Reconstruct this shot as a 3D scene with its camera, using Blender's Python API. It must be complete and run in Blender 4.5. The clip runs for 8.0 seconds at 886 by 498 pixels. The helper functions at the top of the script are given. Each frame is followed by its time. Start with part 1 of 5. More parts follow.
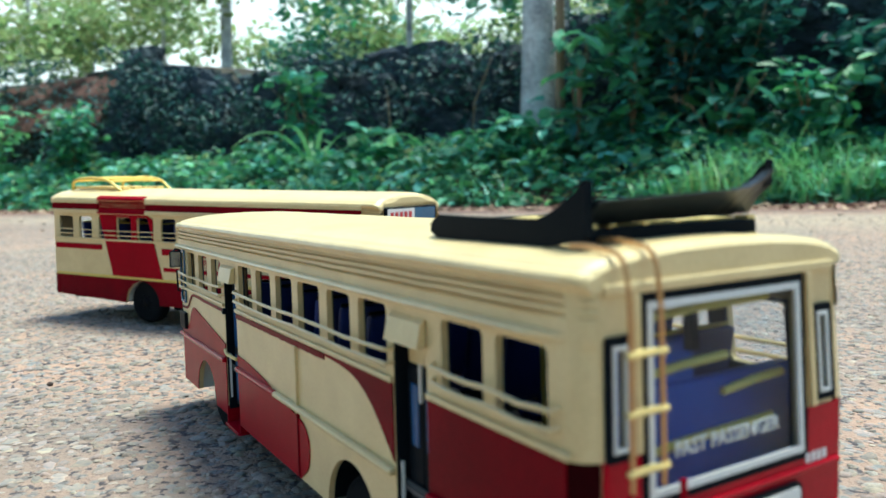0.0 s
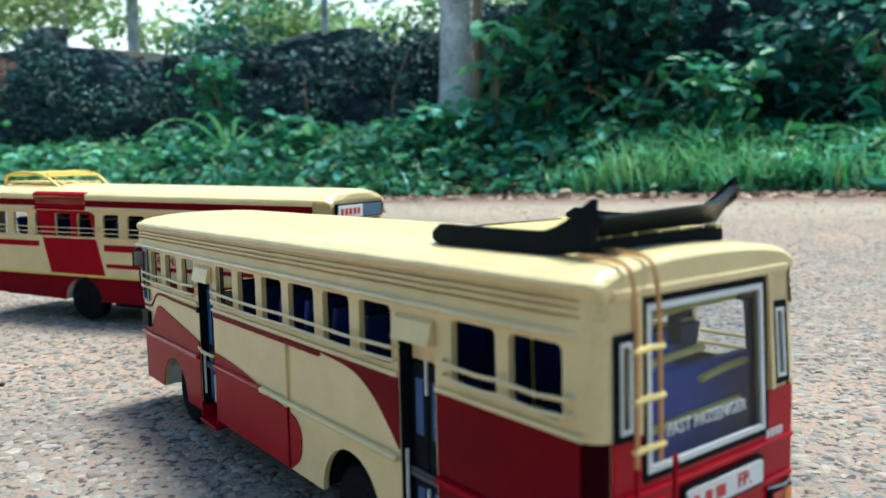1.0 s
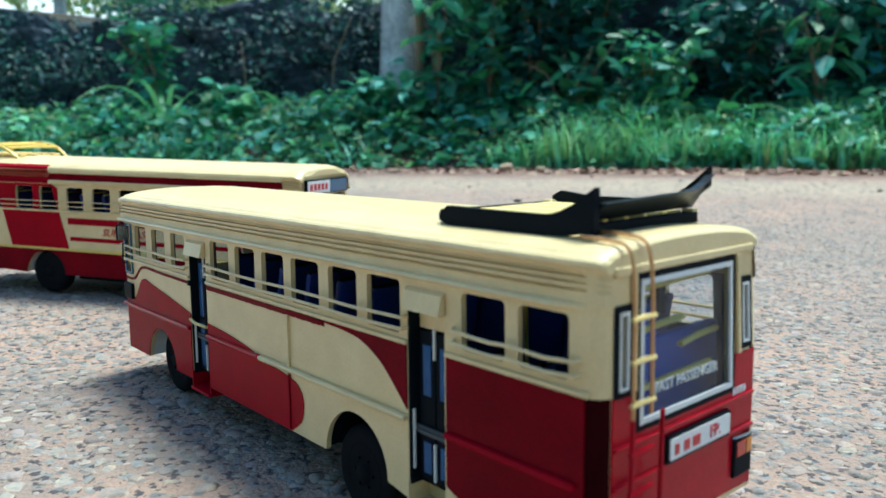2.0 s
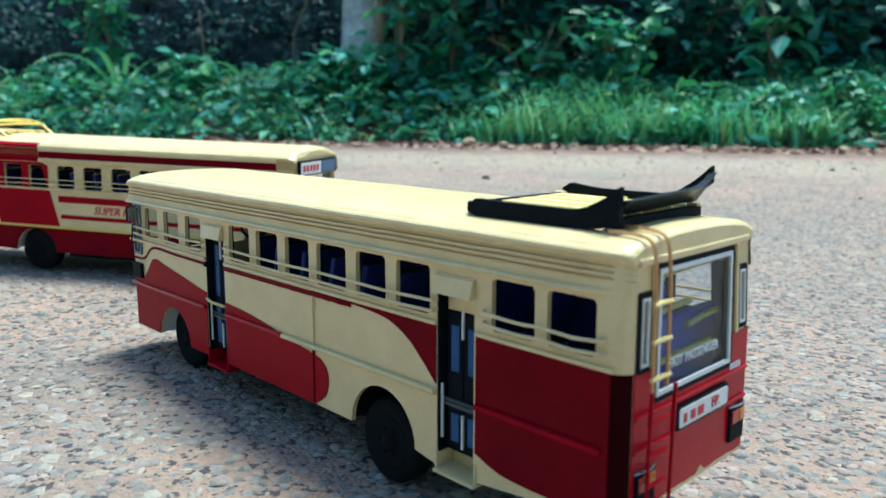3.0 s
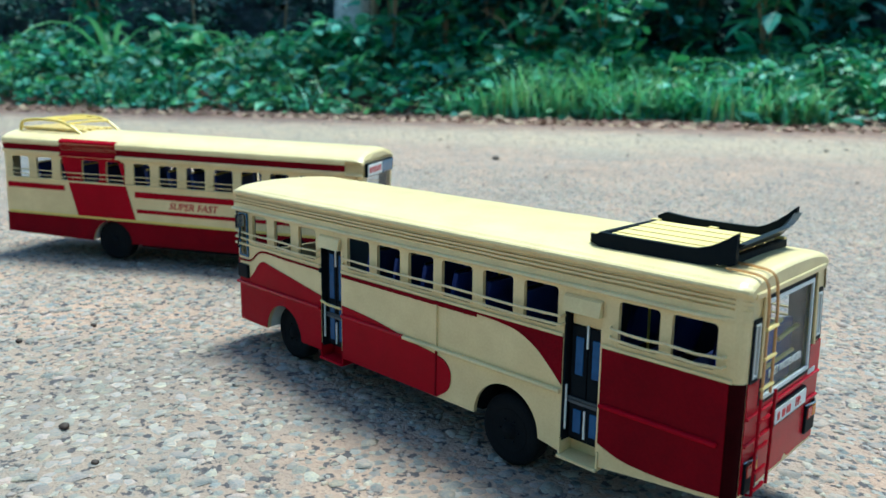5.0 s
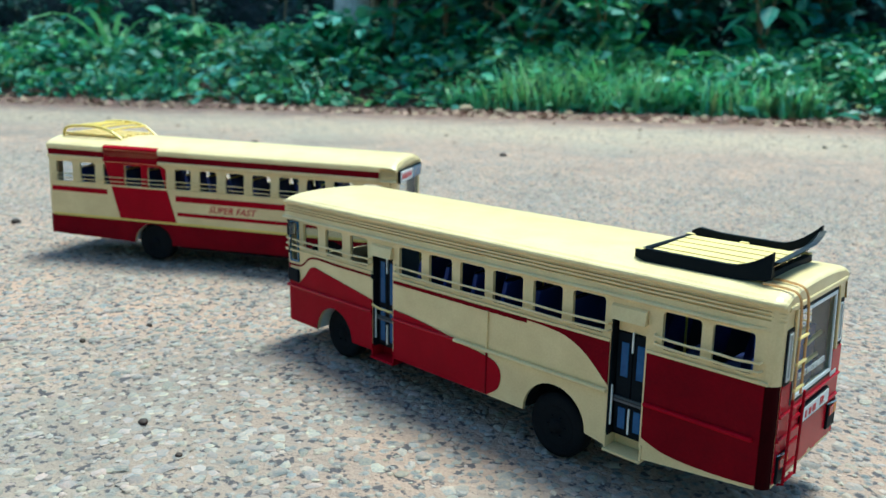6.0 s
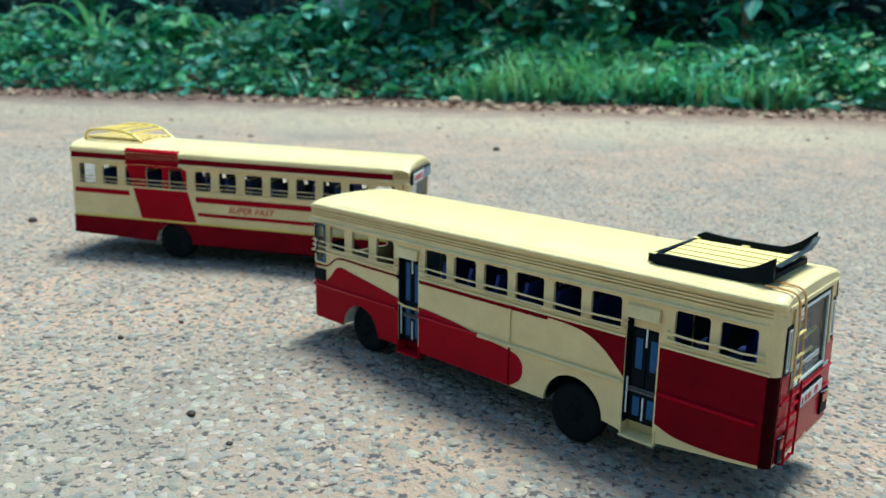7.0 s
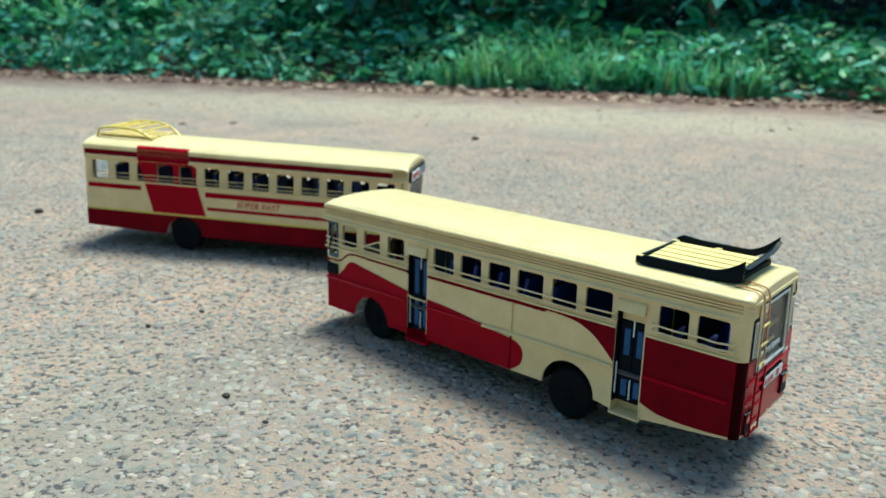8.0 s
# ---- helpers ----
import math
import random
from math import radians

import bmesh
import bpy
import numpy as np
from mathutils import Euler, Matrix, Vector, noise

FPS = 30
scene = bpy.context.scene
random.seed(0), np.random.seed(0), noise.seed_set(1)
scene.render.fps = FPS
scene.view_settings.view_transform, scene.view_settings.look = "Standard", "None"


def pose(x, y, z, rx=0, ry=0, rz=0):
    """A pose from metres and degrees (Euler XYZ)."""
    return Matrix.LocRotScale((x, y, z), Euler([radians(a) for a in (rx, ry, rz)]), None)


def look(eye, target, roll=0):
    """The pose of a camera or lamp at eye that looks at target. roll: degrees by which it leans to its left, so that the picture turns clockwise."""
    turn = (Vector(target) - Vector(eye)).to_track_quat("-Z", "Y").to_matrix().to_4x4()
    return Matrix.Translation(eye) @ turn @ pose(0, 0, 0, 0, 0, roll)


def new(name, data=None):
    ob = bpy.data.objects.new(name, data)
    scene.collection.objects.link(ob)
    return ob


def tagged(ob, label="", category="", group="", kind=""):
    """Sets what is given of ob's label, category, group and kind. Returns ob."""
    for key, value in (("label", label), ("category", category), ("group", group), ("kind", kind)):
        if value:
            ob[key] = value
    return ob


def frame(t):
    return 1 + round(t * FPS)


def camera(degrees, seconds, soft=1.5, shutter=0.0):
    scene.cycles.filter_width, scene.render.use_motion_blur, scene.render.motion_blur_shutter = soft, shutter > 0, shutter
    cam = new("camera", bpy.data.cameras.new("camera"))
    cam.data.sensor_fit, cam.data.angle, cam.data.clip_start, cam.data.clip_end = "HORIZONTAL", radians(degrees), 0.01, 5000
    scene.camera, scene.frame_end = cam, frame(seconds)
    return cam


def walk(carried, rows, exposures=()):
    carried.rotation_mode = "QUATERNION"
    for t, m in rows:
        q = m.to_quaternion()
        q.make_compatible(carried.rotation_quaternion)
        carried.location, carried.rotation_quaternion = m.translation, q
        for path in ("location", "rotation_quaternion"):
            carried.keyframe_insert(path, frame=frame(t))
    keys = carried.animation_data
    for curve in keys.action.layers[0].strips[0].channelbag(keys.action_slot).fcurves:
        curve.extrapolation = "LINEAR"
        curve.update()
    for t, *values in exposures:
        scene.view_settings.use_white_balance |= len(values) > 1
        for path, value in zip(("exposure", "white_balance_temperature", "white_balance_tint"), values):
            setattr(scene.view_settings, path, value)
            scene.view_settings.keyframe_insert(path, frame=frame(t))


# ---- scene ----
cam = camera(57.0, 8.0)
PATH = [
    (0, (0.5516, -0.1111, 0.1514), (-1.1856, 0.8679, -0.0025), -1.4),
    (0.5, (0.5532, -0.1295, 0.1569), (-1.1281, 0.9407, -0.0103), -1.3),
    (1, (0.5572, -0.1478, 0.1603), (-1.0670, 1.0038, -0.0288), -1.3),
    (1.5, (0.5617, -0.1662, 0.1627), (-1.0104, 1.0501, -0.0592), -0.9),
    (3, (0.5666, -0.2248, 0.1765), (-0.8811, 1.1163, -0.1481), 0.2),
    (3.5, (0.5652, -0.2457, 0.1836), (-0.8592, 1.1124, -0.1724), 0.4),
    (4, (0.5634, -0.2685, 0.1934), (-0.8481, 1.0961, -0.1881), 0.4),
    (4.5, (0.5609, -0.2928, 0.2041), (-0.8462, 1.0730, -0.1893), 0.5),
    (5, (0.5598, -0.3181, 0.2146), (-0.8452, 1.0467, -0.1896), 0.7),
    (6.5, (0.5665, -0.3971, 0.2461), (-0.8127, 0.9818, -0.1975), 0.9),
    (7, (0.5719, -0.4214, 0.2555), (-0.7863, 0.9739, -0.2011), 0.8),
    (7.5, (0.5809, -0.4515, 0.2674), (-0.7450, 0.9683, -0.2085), 1.0),
    (8, (0.5933, -0.4914, 0.2859), (-0.6983, 0.9509, -0.2157), 1.5),
]
walk(cam, [(t, look(eye, target, roll)) for t, eye, target, roll in PATH], [(0.0, 0.72, 5650, -6), (1.5, 0.66, 5350, -6), (3.5, 0.63, 5100, -9), (5.0, 0.62, 5100, -12), (6.5, 0.60, 5250, -13), (8.0, 0.48, 5400, -15)])
cam.data.dof.use_dof, cam.data.dof.focus_distance, cam.data.dof.aperture_fstop = True, 0.47, 13.0

# ---- light ----
world = bpy.data.worlds.new("sky")
scene.world = world
world.use_nodes = True
wn = world.node_tree.nodes
sky = wn.new("ShaderNodeTexSky")
sky.sky_type, sky.sun_disc = "NISHITA", False
sky.sun_elevation, sky.sun_rotation = radians(73), radians(-4)
sky.air_density, sky.dust_density = 1.5, 1.0
wn["Background"].inputs["Strength"].default_value = 0.096
world.node_tree.links.new(sky.outputs[0], wn["Background"].inputs["Color"])
sun_data = bpy.data.lights.new("sun", "SUN")
sun_data.energy, sun_data.angle, sun_data.color = 4.0, radians(21), (1.0, 0.92, 0.78)
sun = new("sun", sun_data)
sun.matrix_world = look((-0.2, 2.6, 8.8), (0, 0, 0))


# ---- materials ----
def material(name, c1, c2=None, rough=0.5, metal=0.0, grain=40.0, blotch=6.0, bump=0.1, depth=0.001, island=0.0, per_object=0.0, coat=0.0, through_light=0.0, gloss=0.5, ior=1.5, hue=0.05):
    """Two colours mixed by fine and coarse noise, with a little relief; island and per_object vary the value piece by piece."""
    m = bpy.data.materials.new(name)
    m.use_nodes = True
    nt = m.node_tree
    n, l = nt.nodes, nt.links
    p = n["Principled BSDF"]
    c2 = c2 or tuple(v * 0.8 for v in c1)
    co = n.new("ShaderNodeTexCoord")
    fine, big = n.new("ShaderNodeTexNoise"), n.new("ShaderNodeTexNoise")
    for node, scale, det in ((fine, grain, 4), (big, blotch, 3)):
        node.inputs["Scale"].default_value, node.inputs["Detail"].default_value = scale, det
        l.new(co.outputs["Object"], node.inputs["Vector"])
    add = n.new("ShaderNodeMath")
    add.operation = "MULTIPLY_ADD"
    l.new(fine.outputs["Fac"], add.inputs[0])
    add.inputs[1].default_value = 0.6
    ramp = n.new("ShaderNodeMapRange")
    half = n.new("ShaderNodeMath")
    half.operation = "MULTIPLY"
    half.inputs[1].default_value = 0.9
    l.new(big.outputs["Fac"], half.inputs[0])
    l.new(half.outputs[0], add.inputs[2])
    l.new(add.outputs[0], ramp.inputs["Value"])
    ramp.inputs["From Min"].default_value, ramp.inputs["From Max"].default_value = 0.5, 1.0
    mix = n.new("ShaderNodeMix")
    mix.data_type = "RGBA"
    l.new(ramp.outputs[0], mix.inputs["Factor"])
    mix.inputs["A"].default_value, mix.inputs["B"].default_value = (*c1, 1), (*c2, 1)
    out = mix.outputs["Result"]
    if island or per_object:
        src = n.new("ShaderNodeNewGeometry").outputs["Random Per Island"] if island else n.new("ShaderNodeObjectInfo").outputs["Random"]
        amount = island or per_object
        hsv = n.new("ShaderNodeHueSaturation")
        r = n.new("ShaderNodeMapRange")
        l.new(src, r.inputs["Value"])
        r.inputs["To Min"].default_value, r.inputs["To Max"].default_value = 1 - amount, 1 + amount
        l.new(r.outputs[0], hsv.inputs["Value"])
        h = n.new("ShaderNodeMapRange")
        frac = n.new("ShaderNodeMath")
        frac.operation = "FRACT"
        mul = n.new("ShaderNodeMath")
        mul.operation = "MULTIPLY"
        mul.inputs[1].default_value = 7.31
        l.new(src, mul.inputs[0])
        l.new(mul.outputs[0], frac.inputs[0])
        l.new(frac.outputs[0], h.inputs["Value"])
        h.inputs["To Min"].default_value, h.inputs["To Max"].default_value = 0.5 - hue * amount, 0.5 + hue * amount
        l.new(h.outputs[0], hsv.inputs["Hue"])
        l.new(out, hsv.inputs["Color"])
        out = hsv.outputs["Color"]
    l.new(out, p.inputs["Base Color"])
    p.inputs["Roughness"].default_value, p.inputs["Metallic"].default_value = rough, metal
    p.inputs["Coat Weight"].default_value = coat
    p.inputs["Specular IOR Level"].default_value = gloss
    p.inputs["IOR"].default_value = ior
    p.inputs["Coat Roughness"].default_value = 0.15
    b = n.new("ShaderNodeBump")
    b.inputs["Strength"].default_value, b.inputs["Distance"].default_value = bump, depth
    l.new(add.outputs[0], b.inputs["Height"])
    l.new(b.outputs[0], p.inputs["Normal"])
    if through_light:
        tr, ms = n.new("ShaderNodeBsdfTranslucent"), n.new("ShaderNodeMixShader")
        l.new(out, tr.inputs["Color"])
        ms.inputs[0].default_value = through_light
        l.new(p.outputs[0], ms.inputs[1])
        l.new(tr.outputs[0], ms.inputs[2])
        l.new(ms.outputs[0], n["Material Output"].inputs["Surface"])
    return m


CREAM = material("cream_enamel", (0.82, 0.65, 0.34), (0.70, 0.53, 0.26), 0.36, grain=700, blotch=55, bump=0.45, depth=0.0004, coat=0.15)
RED = material("red_enamel", (0.36, 0.0020, 0.014), (0.28, 0.0020, 0.011), 0.20, grain=800, blotch=45, bump=0.2, depth=0.0004, ior=1.22, gloss=0.14)
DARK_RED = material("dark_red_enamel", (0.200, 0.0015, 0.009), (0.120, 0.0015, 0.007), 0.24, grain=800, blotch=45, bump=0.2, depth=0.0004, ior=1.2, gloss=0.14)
YELLOW = material("yellow_enamel", (0.80, 0.60, 0.13), (0.70, 0.52, 0.11), 0.4, grain=700, blotch=60, bump=0.2, depth=0.0003)
PALE_YELLOW = material("pale_yellow_card", (0.85, 0.66, 0.26), (0.74, 0.56, 0.20), 0.5, grain=600, blotch=60, bump=0.2, depth=0.0003)
SHEEN_BLACK = material("shiny_black_paint", (0.006, 0.009, 0.012), (0.012, 0.016, 0.020), 0.35, grain=500, blotch=40, bump=0.2, depth=0.0004, ior=1.35)
BLACK = material("black_paint", (0.006, 0.009, 0.013), (0.010, 0.013, 0.017), 0.4, grain=500, blotch=40, bump=0.2, depth=0.0004, ior=1.18, gloss=0.14)
RUBBER = material("tyre_rubber", (0.008, 0.009, 0.011), (0.014, 0.015, 0.017), 0.9, grain=900, blotch=60, bump=0.4, depth=0.0006, gloss=0.05)
# one seat foam twice: shaded colour for the inner seats, lit for the bench
SEAT_BLUE_SHADED = material("blue_foam_sheet", (0.010, 0.030, 0.21), (0.008, 0.022, 0.16), 0.55, grain=900, blotch=50, bump=0.3, depth=0.0004)
SEAT_BLUE_LIT = material("lit_blue_foam_sheet", (0.020, 0.095, 0.52), (0.015, 0.070, 0.42), 0.55, grain=900, blotch=50, bump=0.3, depth=0.0004)
# Brighter copy of RED: highlights on ridges and rear wall put into its colour
RED_HIGHLIT = material("highlit_red_enamel", (0.46, 0.004, 0.018), (0.36, 0.003, 0.014), 0.22, grain=500, blotch=90, bump=0.35, depth=0.0006, gloss=0.14)
CORNER_RED = material("near_black_red_enamel", (0.016, 0.0010, 0.002), (0.030, 0.0012, 0.003), 0.25, grain=800, blotch=60, bump=0.2, depth=0.0004, ior=1.15, gloss=0.14)
WHITE = material("white_card", (0.80, 0.80, 0.78), (0.70, 0.70, 0.69), 0.5, grain=700, blotch=50, bump=0.15, depth=0.0003)
SILVER = material("silver_paint", (0.42, 0.44, 0.46), (0.30, 0.31, 0.33), 0.25, 0.8, grain=600, blotch=40, bump=0.1, depth=0.0003)
GREY_FLOOR = material("grey_card", (0.10, 0.10, 0.11), (0.07, 0.07, 0.08), 0.7, grain=600, blotch=30, bump=0.2, depth=0.0004)
# the interior's shade as a dark colour
INNER_SHADE = material("interior_shade", (0.028, 0.040, 0.050), (0.040, 0.052, 0.064), 0.7, grain=600, blotch=40, bump=0.2, depth=0.0003)
COPPER = material("bare_copper_wire", (0.62, 0.36, 0.16), (0.52, 0.30, 0.13), 0.35, 0.6, grain=500, blotch=80, bump=0.1, depth=0.0002)
LENS_RED = material("red_lamp_lens", (0.55, 0.04, 0.02), (0.42, 0.03, 0.02), 0.2, grain=600, blotch=80, bump=0.1, depth=0.0002)
LENS_AMBER = material("amber_lamp_lens", (0.75, 0.26, 0.03), (0.6, 0.2, 0.03), 0.2, grain=600, blotch=80, bump=0.1, depth=0.0002)
RED_INK = material("red_ink", (0.55, 0.03, 0.04), (0.45, 0.03, 0.03), 0.5, grain=700, blotch=90, bump=0.05, depth=0.0001)
BLUE_FILM = material("blue_film", (0.035, 0.13, 0.25), (0.03, 0.10, 0.20), 0.2, grain=300, blotch=30, bump=0.05, depth=0.0002)


def glass_material(name, tint, rough=0.03, see=0.9):
    m = bpy.data.materials.new(name)
    m.use_nodes = True
    n, l = m.node_tree.nodes, m.node_tree.links
    tr, gl, mx, fr = (n.new("ShaderNode" + k) for k in ("BsdfTransparent", "BsdfGlossy", "MixShader", "LayerWeight"))
    tr.inputs["Color"].default_value = (*tint, 1)
    gl.inputs["Roughness"].default_value = rough
    fr.inputs["Blend"].default_value = 0.5
    power, scale = n.new("ShaderNodeMath"), n.new("ShaderNodeMath")
    power.operation, scale.operation = "POWER", "MULTIPLY_ADD"
    power.inputs[1].default_value, scale.inputs[1].default_value, scale.inputs[2].default_value = 3.0, 0.32, 0.012
    l.new(fr.outputs["Facing"], power.inputs[0])
    l.new(power.outputs[0], scale.inputs[0])
    l.new(scale.outputs[0], mx.inputs[0])
    l.new(tr.outputs[0], mx.inputs[1])
    l.new(gl.outputs[0], mx.inputs[2])
    l.new(mx.outputs[0], n["Material Output"].inputs["Surface"])
    return m


GLASS = glass_material("clear_plastic_glazing", (0.84, 0.89, 0.94), 0.06)
BLUE_GLASS = material("blue_tinted_pane", (0.035, 0.110, 0.27), (0.02, 0.065, 0.18), 0.15, grain=300, blotch=40, bump=0.05, depth=0.0002, ior=1.25)


# ---- mesh helpers ----
def link(name, mesh, mat, parent=None, label=""):
    ob = new(name, mesh)
    if mat:
        mesh.materials.clear()
        mesh.materials.append(mat)
    if parent:
        ob.parent = parent
    if label:
        ob["label"] = label
    return ob


def part(name, bm, mat, parent=None, label="", smooth=False):
    bmesh.ops.recalc_face_normals(bm, faces=bm.faces)
    mesh = bpy.data.meshes.new(name)
    if smooth:
        for f in bm.faces:
            f.smooth = True
    bm.to_mesh(mesh)
    bm.free()
    return link(name, mesh, mat, parent, label)


def box(x0, x1, y0, y1, z0, z1, bevel=0.0, bm=None):
    bm2 = bmesh.new()
    bmesh.ops.create_cube(bm2, size=1)
    for v in bm2.verts:
        v.co = Vector((x0 + (v.co.x + 0.5) * (x1 - x0), y0 + (v.co.y + 0.5) * (y1 - y0), z0 + (v.co.z + 0.5) * (z1 - z0)))
    if bevel:
        bmesh.ops.bevel(bm2, geom=bm2.edges, offset=bevel, segments=2, profile=0.5, affect="EDGES")
    if bm is None:
        return bm2
    mesh = bpy.data.meshes.new("tmp")
    bm2.to_mesh(mesh)
    bm2.free()
    bm.from_mesh(mesh)
    bpy.data.meshes.remove(mesh)
    return bm


def tube(points, r, seg=6, bm=None, closed=False):
    """A round wire along the points; r is one radius or one for each point."""
    bm = bm or bmesh.new()
    pts = [Vector(p) for p in points]
    rs = r if isinstance(r, (list, tuple)) else [r] * len(pts)
    rings = []
    for i, p in enumerate(pts):
        a, b = pts[max(i - 1, 0)], pts[min(i + 1, len(pts) - 1)]
        d = (b - a).normalized()
        side = d.cross(Vector((0.13, 0.31, 0.94)))
        if side.length < 1e-3:
            side = d.cross(Vector((1, 0, 0)))
        side.normalize()
        up = side.cross(d)
        rings.append([bm.verts.new(p + rs[i] * (math.cos(k * math.tau / seg) * side + math.sin(k * math.tau / seg) * up)) for k in range(seg)])
    for a, b in zip(rings, rings[1:]):
        for k in range(seg):
            bm.faces.new((a[k], a[(k + 1) % seg], b[(k + 1) % seg], b[k]))
    bm.faces.new(rings[0][::-1])
    bm.faces.new(rings[-1])
    return bm


def arc_points(points, n=6):
    """A smooth curve through the points (Catmull-Rom)."""
    p = [Vector(q) for q in points]
    p = [2 * p[0] - p[1]] + p + [2 * p[-1] - p[-2]]
    out = []
    for i in range(1, len(p) - 2):
        for k in range(n):
            t = k / n
            out.append(0.5 * (2 * p[i] + (p[i + 1] - p[i - 1]) * t + (2 * p[i - 1] - 5 * p[i] + 4 * p[i + 1] - p[i + 2]) * t * t + (3 * p[i] - p[i - 1] - 3 * p[i + 1] + p[i + 2]) * t ** 3))
    return out + [p[-2]]


def smooth2(points, n=6):
    return [(q.x, q.z) for q in arc_points([(x, 0, z) for x, z in points], n)]


def sheet(outer, holes, base, thick, plane="XZ"):
    """A flat plate with holes: loops of (a, b), at depth base along the third axis and thick from there."""
    bm = bmesh.new()
    edges = []
    for loop in [outer, *holes]:
        clean = []
        for q in loop:
            if not clean or (abs(q[0] - clean[-1][0]) + abs(q[1] - clean[-1][1])) > 1e-6:
                clean.append(q)
        if abs(clean[0][0] - clean[-1][0]) + abs(clean[0][1] - clean[-1][1]) < 1e-6:
            clean.pop()
        vs = [bm.verts.new((a, base, b) if plane == "XZ" else (base, a, b) if plane == "YZ" else (a, b, base)) for a, b in clean]
        edges += [bm.edges.new((vs[i], vs[(i + 1) % len(vs)])) for i in range(len(vs))]
    bmesh.ops.triangle_fill(bm, use_beauty=True, use_dissolve=False, edges=edges)
    ext = bmesh.ops.extrude_face_region(bm, geom=bm.faces[:])
    d = Vector((0, thick, 0) if plane == "XZ" else (thick, 0, 0) if plane == "YZ" else (0, 0, thick))
    bmesh.ops.translate(bm, verts=[g for g in ext["geom"] if isinstance(g, bmesh.types.BMVert)], vec=d)
    return bm


def rect(a0, a1, b0, b1, r=0.0, n=4):
    if not r:
        return [(a0, b0), (a1, b0), (a1, b1), (a0, b1)]
    out = []
    for cx, cy, s in ((a1 - r, b0 + r, -90), (a1 - r, b1 - r, 0), (a0 + r, b1 - r, 90), (a0 + r, b0 + r, 180)):
        out += [(cx + r * math.cos(radians(s + 90 * k / n)), cy + r * math.sin(radians(s + 90 * k / n))) for k in range(n + 1)]
    return out


def lathe(profile, x, z, seg=28):
    """A turned body about a crosswise axle through (x, z): profile of (radius, y)."""
    bm = bmesh.new()
    rings = [[bm.verts.new((x + r * math.cos(k * math.tau / seg), y, z + r * math.sin(k * math.tau / seg))) for k in range(seg)] for r, y in profile]
    for a, b in zip(rings, rings[1:]):
        for k in range(seg):
            bm.faces.new((a[k], a[(k + 1) % seg], b[(k + 1) % seg], b[k]))
    bm.faces.new(rings[0])
    bm.faces.new(rings[-1])
    return bm


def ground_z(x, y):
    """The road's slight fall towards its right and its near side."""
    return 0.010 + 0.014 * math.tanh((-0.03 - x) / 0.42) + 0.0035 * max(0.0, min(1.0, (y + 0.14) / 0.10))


# ---- the two model buses ----
LENGTH, WIDTH = 0.4145, 0.101
# half of the roof's cross-section from the drip moulding to the crown: (distance in from the side, height)
ROOF_PROFILE = [(0.002, 0.1158), (-0.0022, 0.1159), (-0.0027, 0.1166), (-0.0022, 0.1175), (-0.0002, 0.1180), (-0.0002, 0.1210)]
for groove in (0.1222, 0.1243, 0.1264):
    ROOF_PROFILE += [(-0.0008, groove - 0.0006), (0.0010, groove - 0.0002), (0.0010, groove + 0.0002), (-0.0008, groove + 0.0006)]
ROOF_PROFILE += [(-0.0002, 0.1276), (-0.0002, 0.1285), (-0.0018, 0.1290), (-0.0024, 0.1300), (-0.0021, 0.1312), (-0.0010, 0.1321), (0.0004, 0.1323),
                 (0.0022, 0.1334), (0.0080, 0.1348), (0.0180, 0.1360), (0.0320, 0.1369), (0.0490, 0.1372)]


def roof_mesh(x0, x1, offset=0.0, upto=None, skin=False):
    half = [(d - offset, z + offset * 0.6) for d, z in ROOF_PROFILE]
    if skin:
        prof = [(WIDTH - d, z) for (d, z), (_, height) in zip(half, ROOF_PROFILE) if height <= upto]
    else:
        prof = [(d, z) for d, z in half] + [(WIDTH - d, z) for d, z in half[-2::-1]]
    bm = bmesh.new()
    rings = []
    steps = [(x0, 0.0040, 0.003), (x0 + 0.0015, 0.0020, 0.0012), (x0 + 0.005, 0.0005, 0.0003), (x0 + 0.010, 0, 0), (x1 - 0.0050, 0, 0), (x1 - 0.0022, 0.0003, 0.0010), (x1 - 0.0004, 0.0010, 0.0022), (x1 + 0.0006, 0.0020, 0.0038)]
    if skin:
        steps = [(x0, 0, 0), (x1, 0, 0)]
    else:
        mid = [(x0 + 0.010 + (x1 - x0 - 0.016) * k / 30, 0, 0) for k in range(1, 30)]
        steps = steps[:4] + mid + steps[4:]
    for x, drop, inset in steps:
        ring = []
        for y, z in prof:
            if not skin and x > x1 - 0.007 and z < 0.1283:
                y = min(max(y, 0.0), WIDTH)
            k = max(0.0, (z - 0.118) / 0.0192)
            c = (y - WIDTH / 2) / (WIDTH / 2)
            turn = 1.0 if x > x1 - 0.004 else k
            wob = 0.0 if skin else 0.00025 * noise.noise((x * 60, y * 40, z * 300))
            ring.append(bm.verts.new((x, y - c * inset * turn, z - drop * k + wob)))
        rings.append(ring)
    for a, b in zip(rings, rings[1:]):
        for i in range(len(prof) - 1):
            bm.faces.new((a[i], a[i + 1], b[i + 1], b[i]))
    if not skin:
        for ring in (rings[0], rings[-1]):
            bm.faces.new([v for v, (_, z) in zip(ring, prof) if z > 0.1280])
    else:
        ext = bmesh.ops.extrude_face_region(bm, geom=bm.faces[:])
        bmesh.ops.translate(bm, verts=[g for g in ext["geom"] if isinstance(g, bmesh.types.BMVert)], vec=(0, -0.0006, -0.0002))
    return bm


